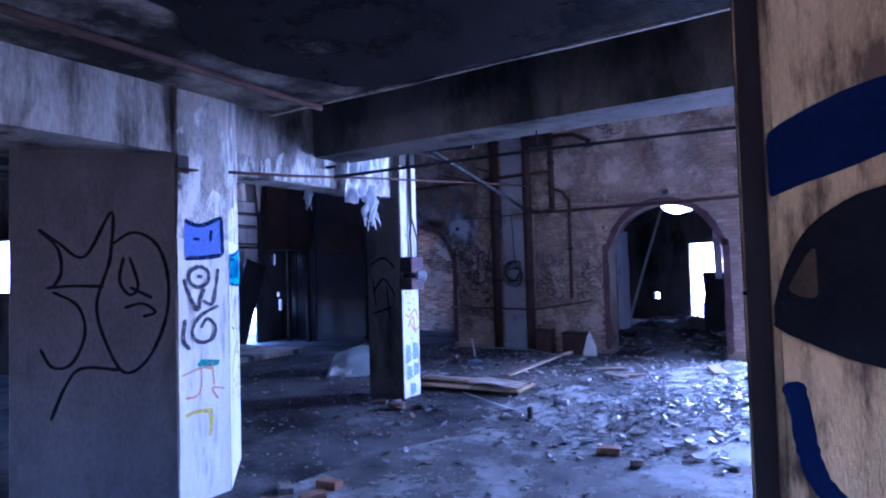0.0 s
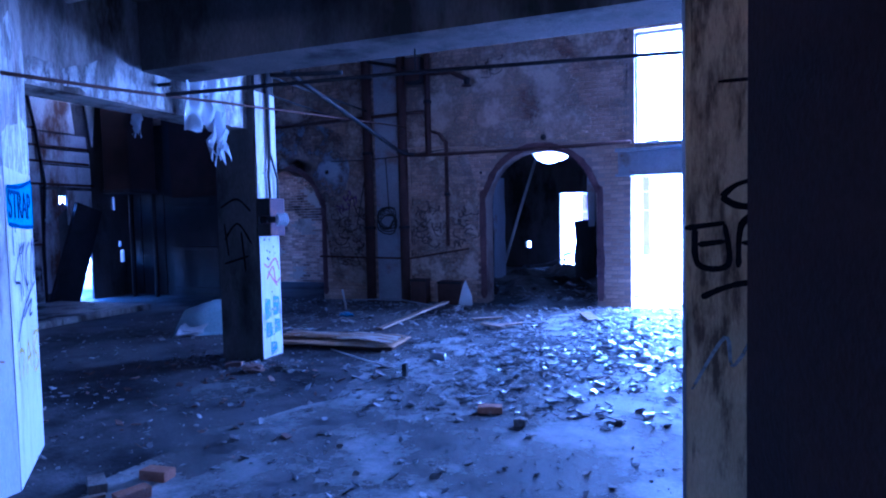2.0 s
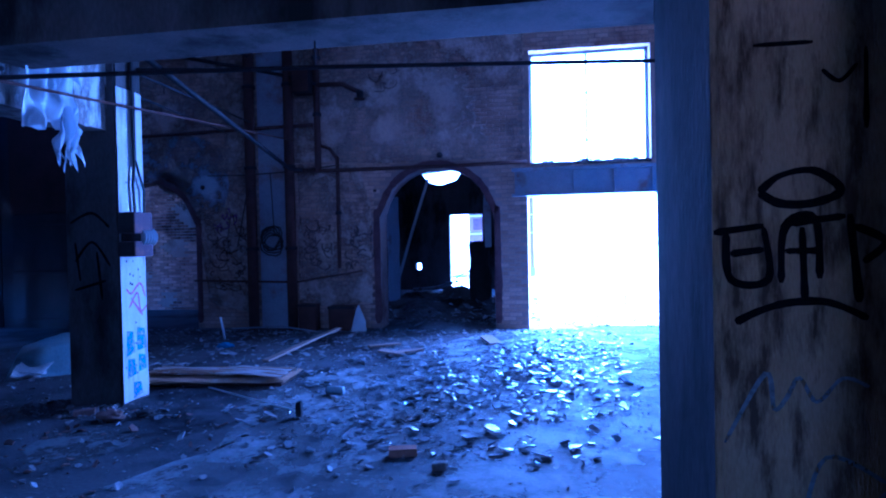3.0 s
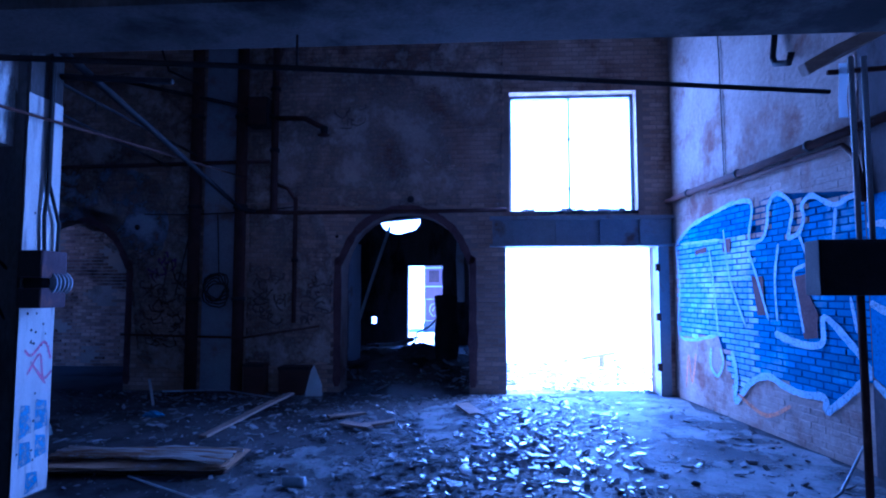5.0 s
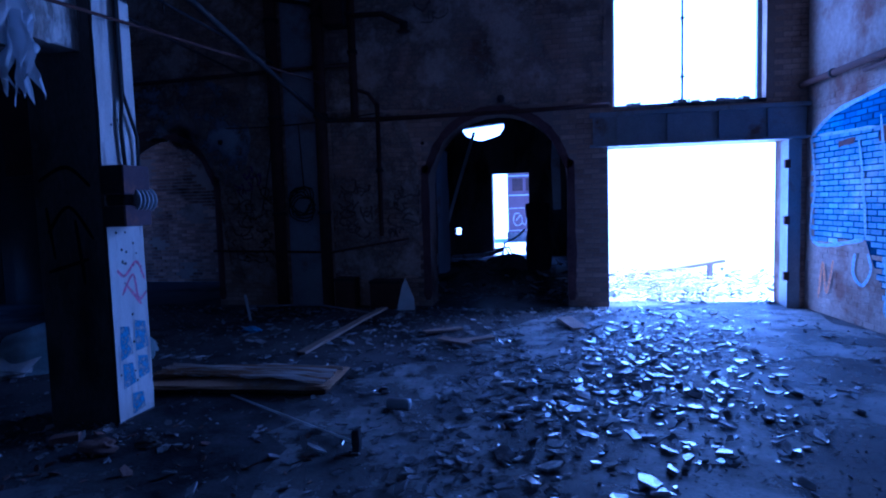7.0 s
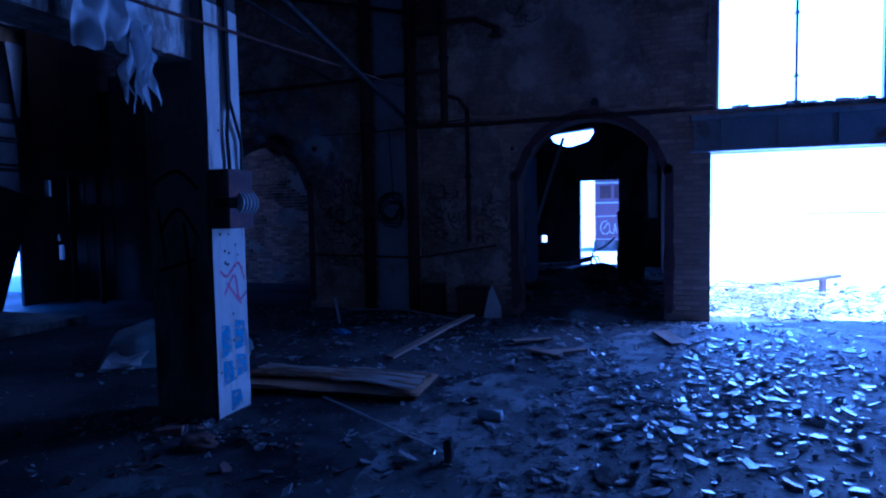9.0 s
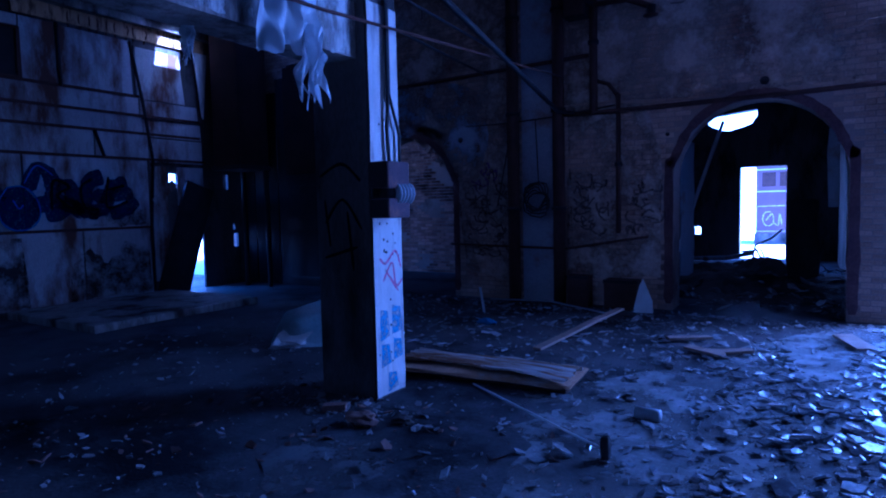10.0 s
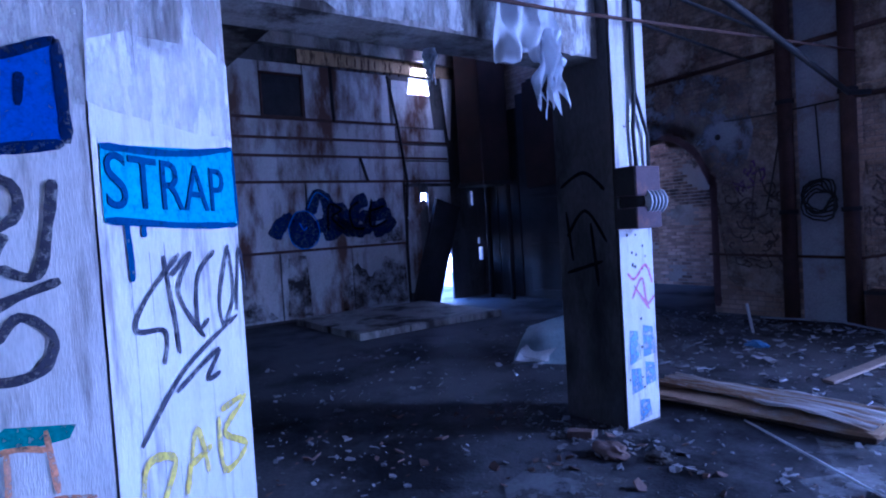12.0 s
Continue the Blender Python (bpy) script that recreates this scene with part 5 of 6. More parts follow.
for k in range(5):
    part("rib", tube([(0.02, -0.06 + 0.045 * k, 0.0), (0.02, -0.04 + 0.045 * k, 0.0)], 0.1, 14), M_STEEL, barrel, "ribbed bright metal ring")
cab = thing("column_cable", "black cable running down the column to boxes", "cable", (BX, BY + 0.2, 2.0))
part("run", tube([(0.03, 0.02, 0.0), (0.03, 0.0, 0.3), (0.035, 0.02, 0.5), (0.03, 0.02, 1.4), (0.03, 0.02, 3.1)], 0.016, 7), M_RUBBER, cab)
part("run", tube([(0.03, 0.17, 0.0), (0.035, 0.17, 0.25), (0.035, 0.1, 0.42), (0.03, 0.045, 0.58), (0.03, 0.045, 3.1)], 0.014, 7), M_RUBBER, cab)
C_EYE = ((2.315, -1.213, 0), (1, 0, 0))
pb(ragged(curvy([(0.003, 2.03), (0.004, 2.065), (0.02, 2.09), (0.12, 2.14), (0.27, 2.18), (0.5, 2.2), (0.9, 2.14), (1.2, 2.02), (1.2, 1.9), (0.7, 2.02), (0.3, 2.02), (0.15, 1.98), (0.03, 1.94), (0.004, 1.935), (0.003, 1.97)]), 0.003), C_EYE, P_INDIGO, "dark blue painted brow", par=pier_c)
pb(ragged(curvy([(0.003, 1.66), (0.004, 1.69), (0.035, 1.785), (0.085, 1.865), (0.2, 1.935), (0.42, 1.955), (0.7, 1.9), (0.95, 1.78), (1.0, 1.64), (0.82, 1.54), (0.5, 1.5), (0.2, 1.55), (0.065, 1.6), (0.004, 1.632), (0.003, 1.645)]), 0.003), C_EYE, P_BLACK, "black painted eye shape", 0.005, par=pier_c)
pb(ragged(curvy([(0.035, 1.715), (0.055, 1.765), (0.085, 1.81), (0.09, 1.76), (0.085, 1.7)]), 0.004), C_EYE, P_EYEBROWN, "brown corner of the painted eye", 0.008, par=pier_c)
pb(ragged(curvy([(0.235, 1.72), (0.255, 1.77), (0.295, 1.775), (0.32, 1.72), (0.3, 1.67), (0.255, 1.665)]), 0.012), C_EYE, P_SMUDGE, "grey painted glint", 0.008, par=pier_c)
ps([[(0.03, 1.51), (0.045, 1.44), (0.055, 1.36), (0.085, 1.28), (0.17, 1.22), (0.35, 1.19)]], 0.042, C_EYE, P_INDIGO, "dark blue paint drip", par=pier_c)
ps([[(0.47, 1.5), (0.4, 1.4), (0.33, 1.31), (0.24, 1.22)]], 0.022, C_EYE, P_RED, "faded red spray line", par=pier_c)
# Near-black coats put the shade of the piers' sides into colour.
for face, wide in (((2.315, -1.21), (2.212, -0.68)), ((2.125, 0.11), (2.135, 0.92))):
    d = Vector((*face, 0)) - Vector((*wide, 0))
    part("side_coat", blob(ragged([(0.02, 0.0), (d.length - 0.012, 0.0), (d.length - 0.012, 3.8), (0.02, 3.8)], 0.004), (*wide, 0), d, UP, 0.003), M_DARKC if wide[1] > 0 else M_NEARBLACK, pier_e if wide[1] > 0 else pier_c, "dark coat for the pier's shaded side")
C_TAG = ((0.02, 0.107, 0), (1, 0, 0))
ps([[(2.21, 1.75), (2.26, 1.79), (2.34, 1.8), (2.4, 1.75), (2.34, 1.72), (2.26, 1.72), (2.21, 1.75)], [(2.1, 1.65), (2.22, 1.665)], [(2.13, 1.65), (2.14, 1.53), (2.23, 1.53), (2.22, 1.66)], [(2.14, 1.595), (2.22, 1.605)],
    [(2.26, 1.52), (2.27, 1.66), (2.34, 1.68), (2.35, 1.53)], [(2.27, 1.6), (2.35, 1.6)], [(2.28, 1.67), (2.41, 1.685)], [(2.31, 1.66), (2.315, 1.47)], [(2.42, 1.69), (2.43, 1.58), (2.44, 1.47)], [(2.43, 1.66), (2.5, 1.62), (2.45, 1.57)],
    [(2.56, 1.7), (2.56, 1.5), (2.66, 1.5)], [(2.15, 1.42), (2.21, 1.45), (2.28, 1.47), (2.37, 1.47), (2.46, 1.43)]], 0.02, C_TAG, P_BLACK, "black spray tag of block capitals", par=pier_e)
ps([[(2.12, 1.11), (2.22, 1.29), (2.24, 1.2), (2.27, 1.23), (2.3, 1.28), (2.34, 1.22), (2.4, 1.28), (2.46, 1.26)], [(2.3, 0.9), (2.36, 1.08), (2.5, 1.02)], [(2.38, 0.88), (2.55, 1.05)]], 0.011, C_TAG, P_GREY, "thin pale spray tag", par=pier_e)
ps([[(2.46, 2.1), (2.46, 1.9)], [(2.2, 2.12), (2.34, 2.12)], [(2.36, 2.05), (2.4, 2.02), (2.44, 2.06)]], 0.012, C_TAG, P_BLACK, "thin dark scratch", par=pier_e)

# ceiling pipe, plastic film
bar([(-1.24, -6.0, 3.255), (-1.26, -1.3, 3.26), (-1.29, 1.14, 3.262)], 0.03, "long rusted pipe running below the ceiling slab")


def film(points_top, drop, seed, width_end=0.4, fringe=0.2):
    """A torn crumpled film hanging from a line, its lower edge in shreds."""
    r = random.Random(seed)
    a, b = Vector(points_top[0]), Vector(points_top[1])
    bm = bmesh.new()
    nu, nv = 22, 18
    grid = []
    for j in range(nv + 1):
        row = []
        t = j / nv
        for i in range(nu + 1):
            s = i / nu
            c = 0.5 + (s - 0.5) * (1 - (1 - width_end) * t)
            p = a.lerp(b, c)
            d = drop * t * (0.8 + (0.35 if fringe > 0.1 else 0.16) * noise.noise(Vector((s * (7 if fringe > 0.1 else 3.2), seed, 0))) + (fringe if i % 4 < 2 else -0.25 * fringe) * t)
            p = p + Vector((0.06 + 0.09 * noise.noise(Vector((s * 6, t * 3, seed))) + 0.035 * math.sin(s * 17 + t * 4), 0.05 * noise.noise(Vector((s * 5, t * 4, seed + 9))), -d))
            row.append(bm.verts.new(p))
        grid.append(row)
    for j in range(nv):
        for i in range(nu):
            if fringe > 0.1 and j > nv * 0.6 and i % 5 == 4:
                continue
            f = bm.faces.new((grid[j][i], grid[j][i + 1], grid[j + 1][i + 1], grid[j + 1][i]))
            f.smooth = True
    return bm


ft = thing("plastic_film", "torn white plastic film hanging from a beam", "plastic film", (-2.66, 3.2, 3.3))
o3 = Matrix.Translation((2.66, -3.2, -3.3))
part("sheet", moved(film([(-2.68, 2.98, 3.5), (-2.68, 3.55, 3.5)], 0.98, 3, 1.0, 0.02), o3), M_FILM, ft)
part("tail", moved(film([(-2.66, 3.36, 2.95), (-2.66, 3.56, 2.95)], 0.56, 8, 0.95), o3), M_FILM, ft)
part("upper_sheet", moved(film([(-2.69, 3.25, 3.7), (-2.69, 3.6, 3.75)], 0.7, 5, 0.9, 0.04), o3), M_FILM, ft)
part("plastic_shred", film([(-3.12, 2.73, 2.9), (-3.12, 2.79, 2.9)], 0.26, 12, 0.3), M_FILM, label="thin shred of plastic hanging from a beam", category="plastic film")
part("anchor_bolt", tube([(-2.72, 2.7, 3.1), (-2.55, 2.72, 3.1)], 0.02, 8), M_BLACK, label="black bolt sticking out of the beam", category="bolt")

# ---- loose things on the floor ----
def lump(cx, cy, sx, sy, sz, seed, fold=0.25):
    bm = bmesh.new()
    bmesh.ops.create_uvsphere(bm, u_segments=36, v_segments=18, radius=1)
    for v in bm.verts:
        n = v.co.normalized()
        k = 1 + fold * noise.noise(n * 2.2 + Vector((seed, 0, 0))) + 0.1 * abs(noise.noise(n * 7 + Vector((0, seed, 0))))
        v.co = Vector((cx + n.x * sx * k, cy + n.y * sy * k, max(0.003, sz * 0.42 + n.z * sz * 0.62 * k)))
    for f in bm.faces:
        f.smooth = True
    return bm


def draped_tarp():
    """A stiff ribbed tarpaulin thrown over a low heap: a steep folded end, fine ribs along it, a wavy hem."""
    bm = bmesh.new()
    nu, nv = 60, 40
    rows = []
    for i in range(nu + 1):
        s, row = i / nu, []
        for k in range(nv + 1):
            w = math.pi * k / nv
            h = 0.46 * math.sin(math.pi * min(1.0, 0.1 + 0.9 * s)) ** 0.35 * (1 - 0.25 * s)
            x = -0.6 + 1.35 * s + 0.1 * math.sin(w) * (1 - s) + 0.03 * noise.noise(Vector((s * 4, w, 3)))
            y = -0.42 * math.cos(w) * (0.55 + 0.45 * math.sin(math.pi * min(1, 0.2 + s))) + 0.05 * noise.noise(Vector((s * 3, w * 2, 7)))
            z = h * math.sin(w) ** 0.7 + 0.008 * math.sin(w * 34) * math.sin(w) + 0.05 * noise.noise(Vector((s * 5, w * 2, 1))) * math.sin(w)
            row.append(bm.verts.new((x, y, max(0.004, z))))
        rows.append(row)
    for a, b in zip(rows, rows[1:]):
        for k in range(nv):
            f = bm.faces.new((a[k], a[k + 1], b[k + 1], b[k]))
            f.smooth = True
    bmesh.ops.solidify(bm, geom=bm.faces[:], thickness=0.004)
    return bm


part("tarpaulin", moved(draped_tarp(), pose(-4.6, 5.78, 0, 0, 0, 30) @ Matrix.Diagonal((1.15, 1.15, 1.1, 1))), M_TARP, label="crumpled pale blue ribbed tarpaulin over a heap", category="tarpaulin")
paper = thing("paper_bundle", "torn white paper sheets beside the tarpaulin", "paper", (-4.74, 5.14, 0))
for k, (a, tilt) in enumerate(((20, 8), (34, 14), (8, 24))):
    part("sheet", moved(roughen(B((-0.19, 0.19, -0.13, 0.13, 0, 0.006)), 0.035, 4, 5), pose(0.03 * k, 0.02 * k, 0.05 + 0.05 * k, tilt + 6, 5 * k, a)), M_PAPER, paper)
card = thing("cardboard_stack", "soaked wavy cardboard sheets lying on the floor", "cardboard", (-2.12, 5.2, 0))
card.scale = (1.0, 1.0, 0.68)
part("carton", moved(roughen(B((-0.86, 0.84, -0.27, 0.24, 0, 0.075), bevel=0.012), 0.03, 2.5, 4), pose(0, 0, 0, 0, 0, 3)), M_WETCARD, card, "sodden dark flattened carton")
for k in range(2):
    bm = bmesh.new()
    bmesh.ops.create_grid(bm, x_segments=30, y_segments=10, size=1)
    for v in bm.verts:
        x, y = v.co.x * (0.88 - 0.05 * k), v.co.y * (0.36 - 0.02 * k)
        v.co = Vector((x + 0.03 * k, y + 0.02 * noise.noise(Vector((x * 4, k, 0))), 0.09 + 0.02 * k + 0.015 * math.sin(x * 5 + k) * (0.4 + y) + 0.015 * noise.noise(Vector((x * 3, y * 4, k)))))
    r = bmesh.ops.extrude_face_region(bm, geom=bm.faces[:])
    bmesh.ops.translate(bm, vec=(0, 0, 0.008), verts=[e for e in r["geom"] if isinstance(e, bmesh.types.BMVert)])
    moved(bm, pose(0, 0, 0, 0, 0, 3 + rng.uniform(-3, 3)))
    part("sheet", bm, M_CARD, card)
# the uppermost sheet, pinched into pleats that fan out from one end
bm = bmesh.new()
bmesh.ops.create_grid(bm, x_segments=40, y_segments=44, size=1)
for v in bm.verts:
    s, w = (v.co.x + 1) / 2, v.co.y
    x = -0.88 + 1.72 * s + 0.05 * noise.noise(Vector((w * 4, 0, 1)))
    half = 0.14 + 0.22 * abs(s - 0.22) ** 0.8 + 0.05 * noise.noise(Vector((s * 6, 0, 2)))
    pleat = abs(math.sin(w * 11 + 1.5 * noise.noise(Vector((s * 2, w * 2, 0)))))
    z = 0.135 + 0.075 * pleat * (1 - 0.5 * s) + 0.05 * math.exp(-((s - 0.75) / 0.2) ** 2) * (0.6 - 0.4 * w) - 0.05 * s * (w > 0.9)
    v.co = Vector((x, half * w + 0.05 * math.sin(s * 4), z + 0.015 * noise.noise(Vector((s * 9, w * 5, 3)))))
moved(bm, pose(0, 0, 0, 0, 0, 3))
part("pleated_sheet", bm, M_PLEAT, card, "pleated brown top sheet with pale folds")
part("plank", moved(roughen(B((-0.055, 0.055, -1.05, 1.05, 0, 0.028), bevel=0.006), 0.01, 3, 2), pose(-1.9, 7.3, 0.09, 4, 0, -10)), M_WOOD, label="long weathered plank resting on rubble", category="plank")
ham = thing("broken_mop", "thin pale stick with a dark head on the floor", "stick", (-0.59, 3.86, 0))
part("stick", tube([(-1.5, 0.98, 0.015), (-0.6, 0.4, 0.03), (0, 0.0, 0.05)], 0.009, 7), M_PAPER, ham)
part("head", roughen(B((-0.022, 0.03, -0.035, 0.02, 0.0, 0.14), bevel=0.01), 0.016, 9, 2), M_BLACK, ham)
lb = thing("loose_brick", "single dusty red brick lying on the floor", "brick", (0.62, 2.95, 0.0))
part("brick_body", moved(roughen(B((-0.107, 0.107, -0.05, 0.05, 0, 0.065), bevel=0.005), 0.003, 20), pose(0, 0, 0, 0, 0, 14)), M_REDBRICK, lb)
part("stone", moved(roughen(B((-0.05, 0.05, -0.04, 0.04, 0, 0.06), bevel=0.015), 0.012, 15), pose(0.95, 2.7, 0)), M_CONC, label="small grey concrete lump on the floor", category="stone")
part("concrete_lump", moved(lump(0, 0, 0.12, 0.09, 0.08, 31, 0.5), pose(-2.37, 3.6, 0)), M_REDDUST, label="broken reddish lump of masonry by the column foot", category="rubble")
part("concrete_lump", moved(lump(0, 0, 0.08, 0.06, 0.06, 37, 0.5), pose(-2.1, 3.75, 0)), M_DARKC, label="small broken lump of concrete by the column foot", category="rubble")
part("brick_half", moved(roughen(B((-0.09, 0.09, -0.05, 0.05, 0, 0.06), bevel=0.008), 0.014, 12), pose(-2.75, 3.72, 0, 0, 0, 35)), M_REDDUST, label="broken red brick half by the square column", category="brick")
part("steel_rod", tube([(-4.1, 9.1, 0.05), (-3.0, 8.9, 0.12), (-2.05, 8.7, 0.03)], 0.015, 6), M_STEEL, label="thin steel rod lying near the brick wall", category="rod")
part("upright_stick", tube([(-3.75, 8.2, 0.0), (-3.82, 8.2, 0.38)], 0.02, 6), M_PAPER, label="short pale stick standing in the rubble", category="stick")
part("blue_bag", lump(-3.3, 7.4, 0.12, 0.09, 0.07, 9, 0.5), P_MARKBAG, label="small crumpled blue plastic bag on the floor", category="bag")
part("bent_wire", tube([(4.75, 5.6, 0.25), (4.0, 4.7, 0.05), (3.4, 4.1, 0.02), (4.0, 3.85, 0.02)], 0.012, 6), M_STEEL, label="bent wire lying by the side wall", category="wire")
part("crumpled_paper", lump(4.35, 4.0, 0.2, 0.16, 0.08, 14, 0.3), M_PAPER, label="crumpled white paper by the dark column", category="paper")
for x, y, w, l, a, lab in ((-0.7, 7.48, 0.13, 0.5, -58, "pale fallen board lying in the rubble"), (-0.45, 6.9, 0.12, 0.42, 62, "pale fallen board lying in the rubble"), (-0.2, 7.0, 0.15, 0.4, -70, "short fallen board lying in the rubble"), (0.9, 8.0, 0.2, 0.6, 20, "pale fallen board lying in the rubble")):
    part("fallen_board", moved(roughen(B((-w / 2, w / 2, -l / 2, l / 2, 0, 0.03), bevel=0.004), 0.008, 6, 1), pose(x, y, 0.03, rng.uniform(-4, 4), rng.uniform(-4, 4), a)), M_WOOD, label=lab.replace("pale fallen", "grey fallen"), category="board", group="fallen boards")
can = thing("tin_can", "dented empty tin can lying on the floor", "can", (-0.52, 4.68, 0.0))
part("body", moved(roughen(tube([(-0.09, 0, 0.045), (-0.03, 0, 0.045), (0.03, 0, 0.045), (0.09, 0, 0.045)], 0.045, 14), 0.004, 14), pose(0, 0, 0, 0, 0, -5)), M_STEEL, can)
part("rim", moved(tube([(0.088, 0, 0.045), (0.094, 0, 0.045)], 0.048, 14), pose(0, 0, 0, 0, 0, -5)), M_STEEL, can)
# a small pile by the broad column
for k, (x, y, a, m, lab) in enumerate([(-1.25, 0.45, 20, M_REDBRICK, "broken red brick half by the column"), (-1.05, 0.7, 70, M_REDBRICK, "broken red brick half by the column"), (-1.4, 0.75, -35, M_CONC, "grey concrete chunk by the column"), (-1.15, 1.0, 5, M_REDBRICK, "broken red brick half by the column")]):
    part("brick_half", moved(roughen(B((-0.1, 0.1, -0.055, 0.055, 0, 0.07), bevel=0.008), 0.012, 12), pose(x, y, 0, 0, 0, a)), m, label=lab, category="brick", group="bricks by the column")
part("blue_bag", lump(-0.9, 0.45, 0.24, 0.13, 0.07, 21, 0.4), P_SKY, label="flat blue plastic bag among broken bricks", category="bag")
part("lath", moved(B((-0.45, 0.45, -0.02, 0.02, 0, 0.02), bevel=0.003), pose(-1.55, 0.35, 0.0, 0, 0, 50)), M_WOOD, label="thin wooden lath beside the column", category="lath")
# Dusty film is pale to brighten the floor where daylight falls.
part("dust_film", blob(ragged([(-1.2, -0.4), (-1.5, 1.6), (-0.9, 3.2), (-1.6, 5.0), (-0.6, 6.2), (0.2, 8.2), (1.2, 9.3), (4.1, 9.3), (4.6, 5.0), (3.6, 3.4), (3.2, 1.4), (2.0, 1.0), (1.9, -0.8)], 0.2), (0, 0, 0), (1, 0, 0), (0, 1, 0), 0.003), M_DUSTLIGHT, floor, "pale dusty film, brightened for the light by the door")
part("puddle_stain", blob(ragged([(-2.62, 3.12), (-2.4, 3.45), (-1.95, 3.38), (-1.68, 3.0), (-1.8, 2.5), (-2.2, 2.45), (-2.5, 2.75)], 0.06), (0, 0, 0), (1, 0, 0), (0, 1, 0), 0.005), M_STAIN, floor, "pale dried stain")


# ---- broken tiles ----
def shard_mesh(seed):
    """A curved broken tile with an irregular outline."""
    r = random.Random(seed)
    n = r.randint(4, 6)
    bm = bmesh.new()
    ring = []
    asp = r.uniform(0.35, 0.8)
    for i in range(n):
        a = 2 * math.pi * (i + r.uniform(-0.3, 0.3)) / n
        k = r.uniform(0.5, 1.0)
        ring.append((math.cos(a) * k, math.sin(a) * k * asp))
    curve = r.uniform(0.0, 0.3)
    lo = [bm.verts.new((x, y, -curve * y * y)) for x, y in ring]
    hi = [bm.verts.new((x * 0.96, y * 0.96, 0.13 - curve * y * y)) for x, y in ring]
    bm.faces.new(lo[::-1])
    bm.faces.new(hi)
    for i in range(n):
        bm.faces.new((lo[i], lo[(i + 1) % n], hi[(i + 1) % n], hi[i]))
    bmesh.ops.recalc_face_normals(bm, faces=bm.faces)
    return bm


def rubble_spot():
    """A place in the fan of broken tiles that spreads from the door into the hall."""
    while True:
        y = rng.uniform(2.9, 9.3)
        mid = 0.75 + (y - 3) * 0.06
        x = rng.gauss(mid, 0.95 + 0.05 * (y - 3))
        if -1.9 < x < 3.9 and rng.random() < (0.35 + 0.65 * math.exp(-((y - 5.8) / 2.0) ** 2)) and noise.noise(Vector((x * 0.9, y * 0.9, 4))) > -0.28:
            return x, y


shapes = []
for k in range(12):
    bm = shard_mesh(100 + k)
    me = bpy.data.meshes.new("roof_tile_piece")
    bm.to_mesh(me)
    bm.free()
    me.materials.append(M_SHARDO)
    shapes.append(me)
for k in range(150):
    x, y = rubble_spot()
    s = rng.uniform(0.055, 0.13)
    ob = new("roof_tile_piece", shapes[k % 12])
    ob.matrix_world = pose(x, y, 0.012 + 0.25 * s * rng.random(), rng.gauss(0, 11), rng.gauss(0, 11), rng.uniform(0, 360)) @ Matrix.Diagonal((s, s, s, 1))
    tagged(ob, "curved broken grey roof tile piece on the floor", "tile piece", "broken tiles on the floor")


def scatter(name, count, spot, smin, smax, material, label, tilt=14.0, lift=0.3):
    verts, faces = [], []
    src = []
    for k in range(10):
        bm = shard_mesh(300 + k)
        bm.verts.index_update()
        src.append(([v.co.copy() for v in bm.verts], [[v.index for v in f.verts] for f in bm.faces]))
        bm.free()
    for i in range(count):
        x, y = spot()
        s = smin + (smax - smin) * rng.random() ** 2
        m = pose(x, y, 0.004 + lift * s * rng.random(), rng.gauss(0, tilt), rng.gauss(0, tilt), rng.uniform(0, 360)) @ Matrix.Diagonal((s, s, s * rng.uniform(0.6, 1.6), 1))
        vs, fs = src[i % 10]
        base = len(verts)
        verts += [tuple(m @ v) for v in vs]
        faces += [[base + q for q in f] for f in fs]
    me = bpy.data.meshes.new(name)
    me.from_pydata(verts, [], faces)
    me.materials.append(material)
    return tagged(new(name, me), label, "rubble", kind="stuff")


scatter("tile_rubble", 2300, rubble_spot, 0.016, 0.095, M_SHARD, "fan of small broken tile and glass pieces on the floor")


def grit_spot():
    return (rng.uniform(-6.0, 4.4), rng.uniform(0.3, 9.4)) if rng.random() < 0.6 else rubble_spot()


scatter("grit", 5200, grit_spot, 0.006, 0.028, M_GRIT, "fine grit and crumbs scattered over the floor", 25, 0.2)
scatter("floor_debris", 1500, lambda: (rng.uniform(-7.0, 2.2), rng.uniform(0.8, 9.0)), 0.015, 0.07, M_GRIT, "scattered plaster lumps and scraps on the floor", 20, 0.2)
scatter("floor_scraps", 260, lambda: (rng.uniform(-5.0, 1.5), rng.uniform(1.0, 8.5)), 0.012, 0.06, M_SHARD, "pale paper and plaster scraps on the floor", 15, 0.2)
scatter("back_scraps", 320, lambda: (rng.uniform(-4.2, -0.4), rng.uniform(5.6, 9.1)), 0.025, 0.11, M_SHARD, "torn scraps and broken plaster before the brick wall", 12, 0.2)
scatter("glass_crumbs", 2200, lambda: (rng.gauss(2.4, 0.8), rng.uniform(3.5, 9.3)), 0.006, 0.022, M_SHARD, "glittering glass crumbs on the floor", 25, 0.2)
scatter("wall_foot_rubble", 420, lambda: (4.0 + rng.uniform(-0.5, 0.35), rng.uniform(3.9, 8.5)) if rng.random() < 0.3 else (rng.uniform(-7.5, 1.3), 9.3 - abs(rng.gauss(0, 0.5))), 0.02, 0.09, M_GRIT, "crumbled brick and plaster along the wall foot", 18)
scatter("near_lumps", 130, lambda: (rng.uniform(-4.5, -0.6), rng.uniform(1.3, 4.2)), 0.02, 0.075, M_REDDUST, "reddish brick crumbs and lumps on the dark floor", 20, 0.25)
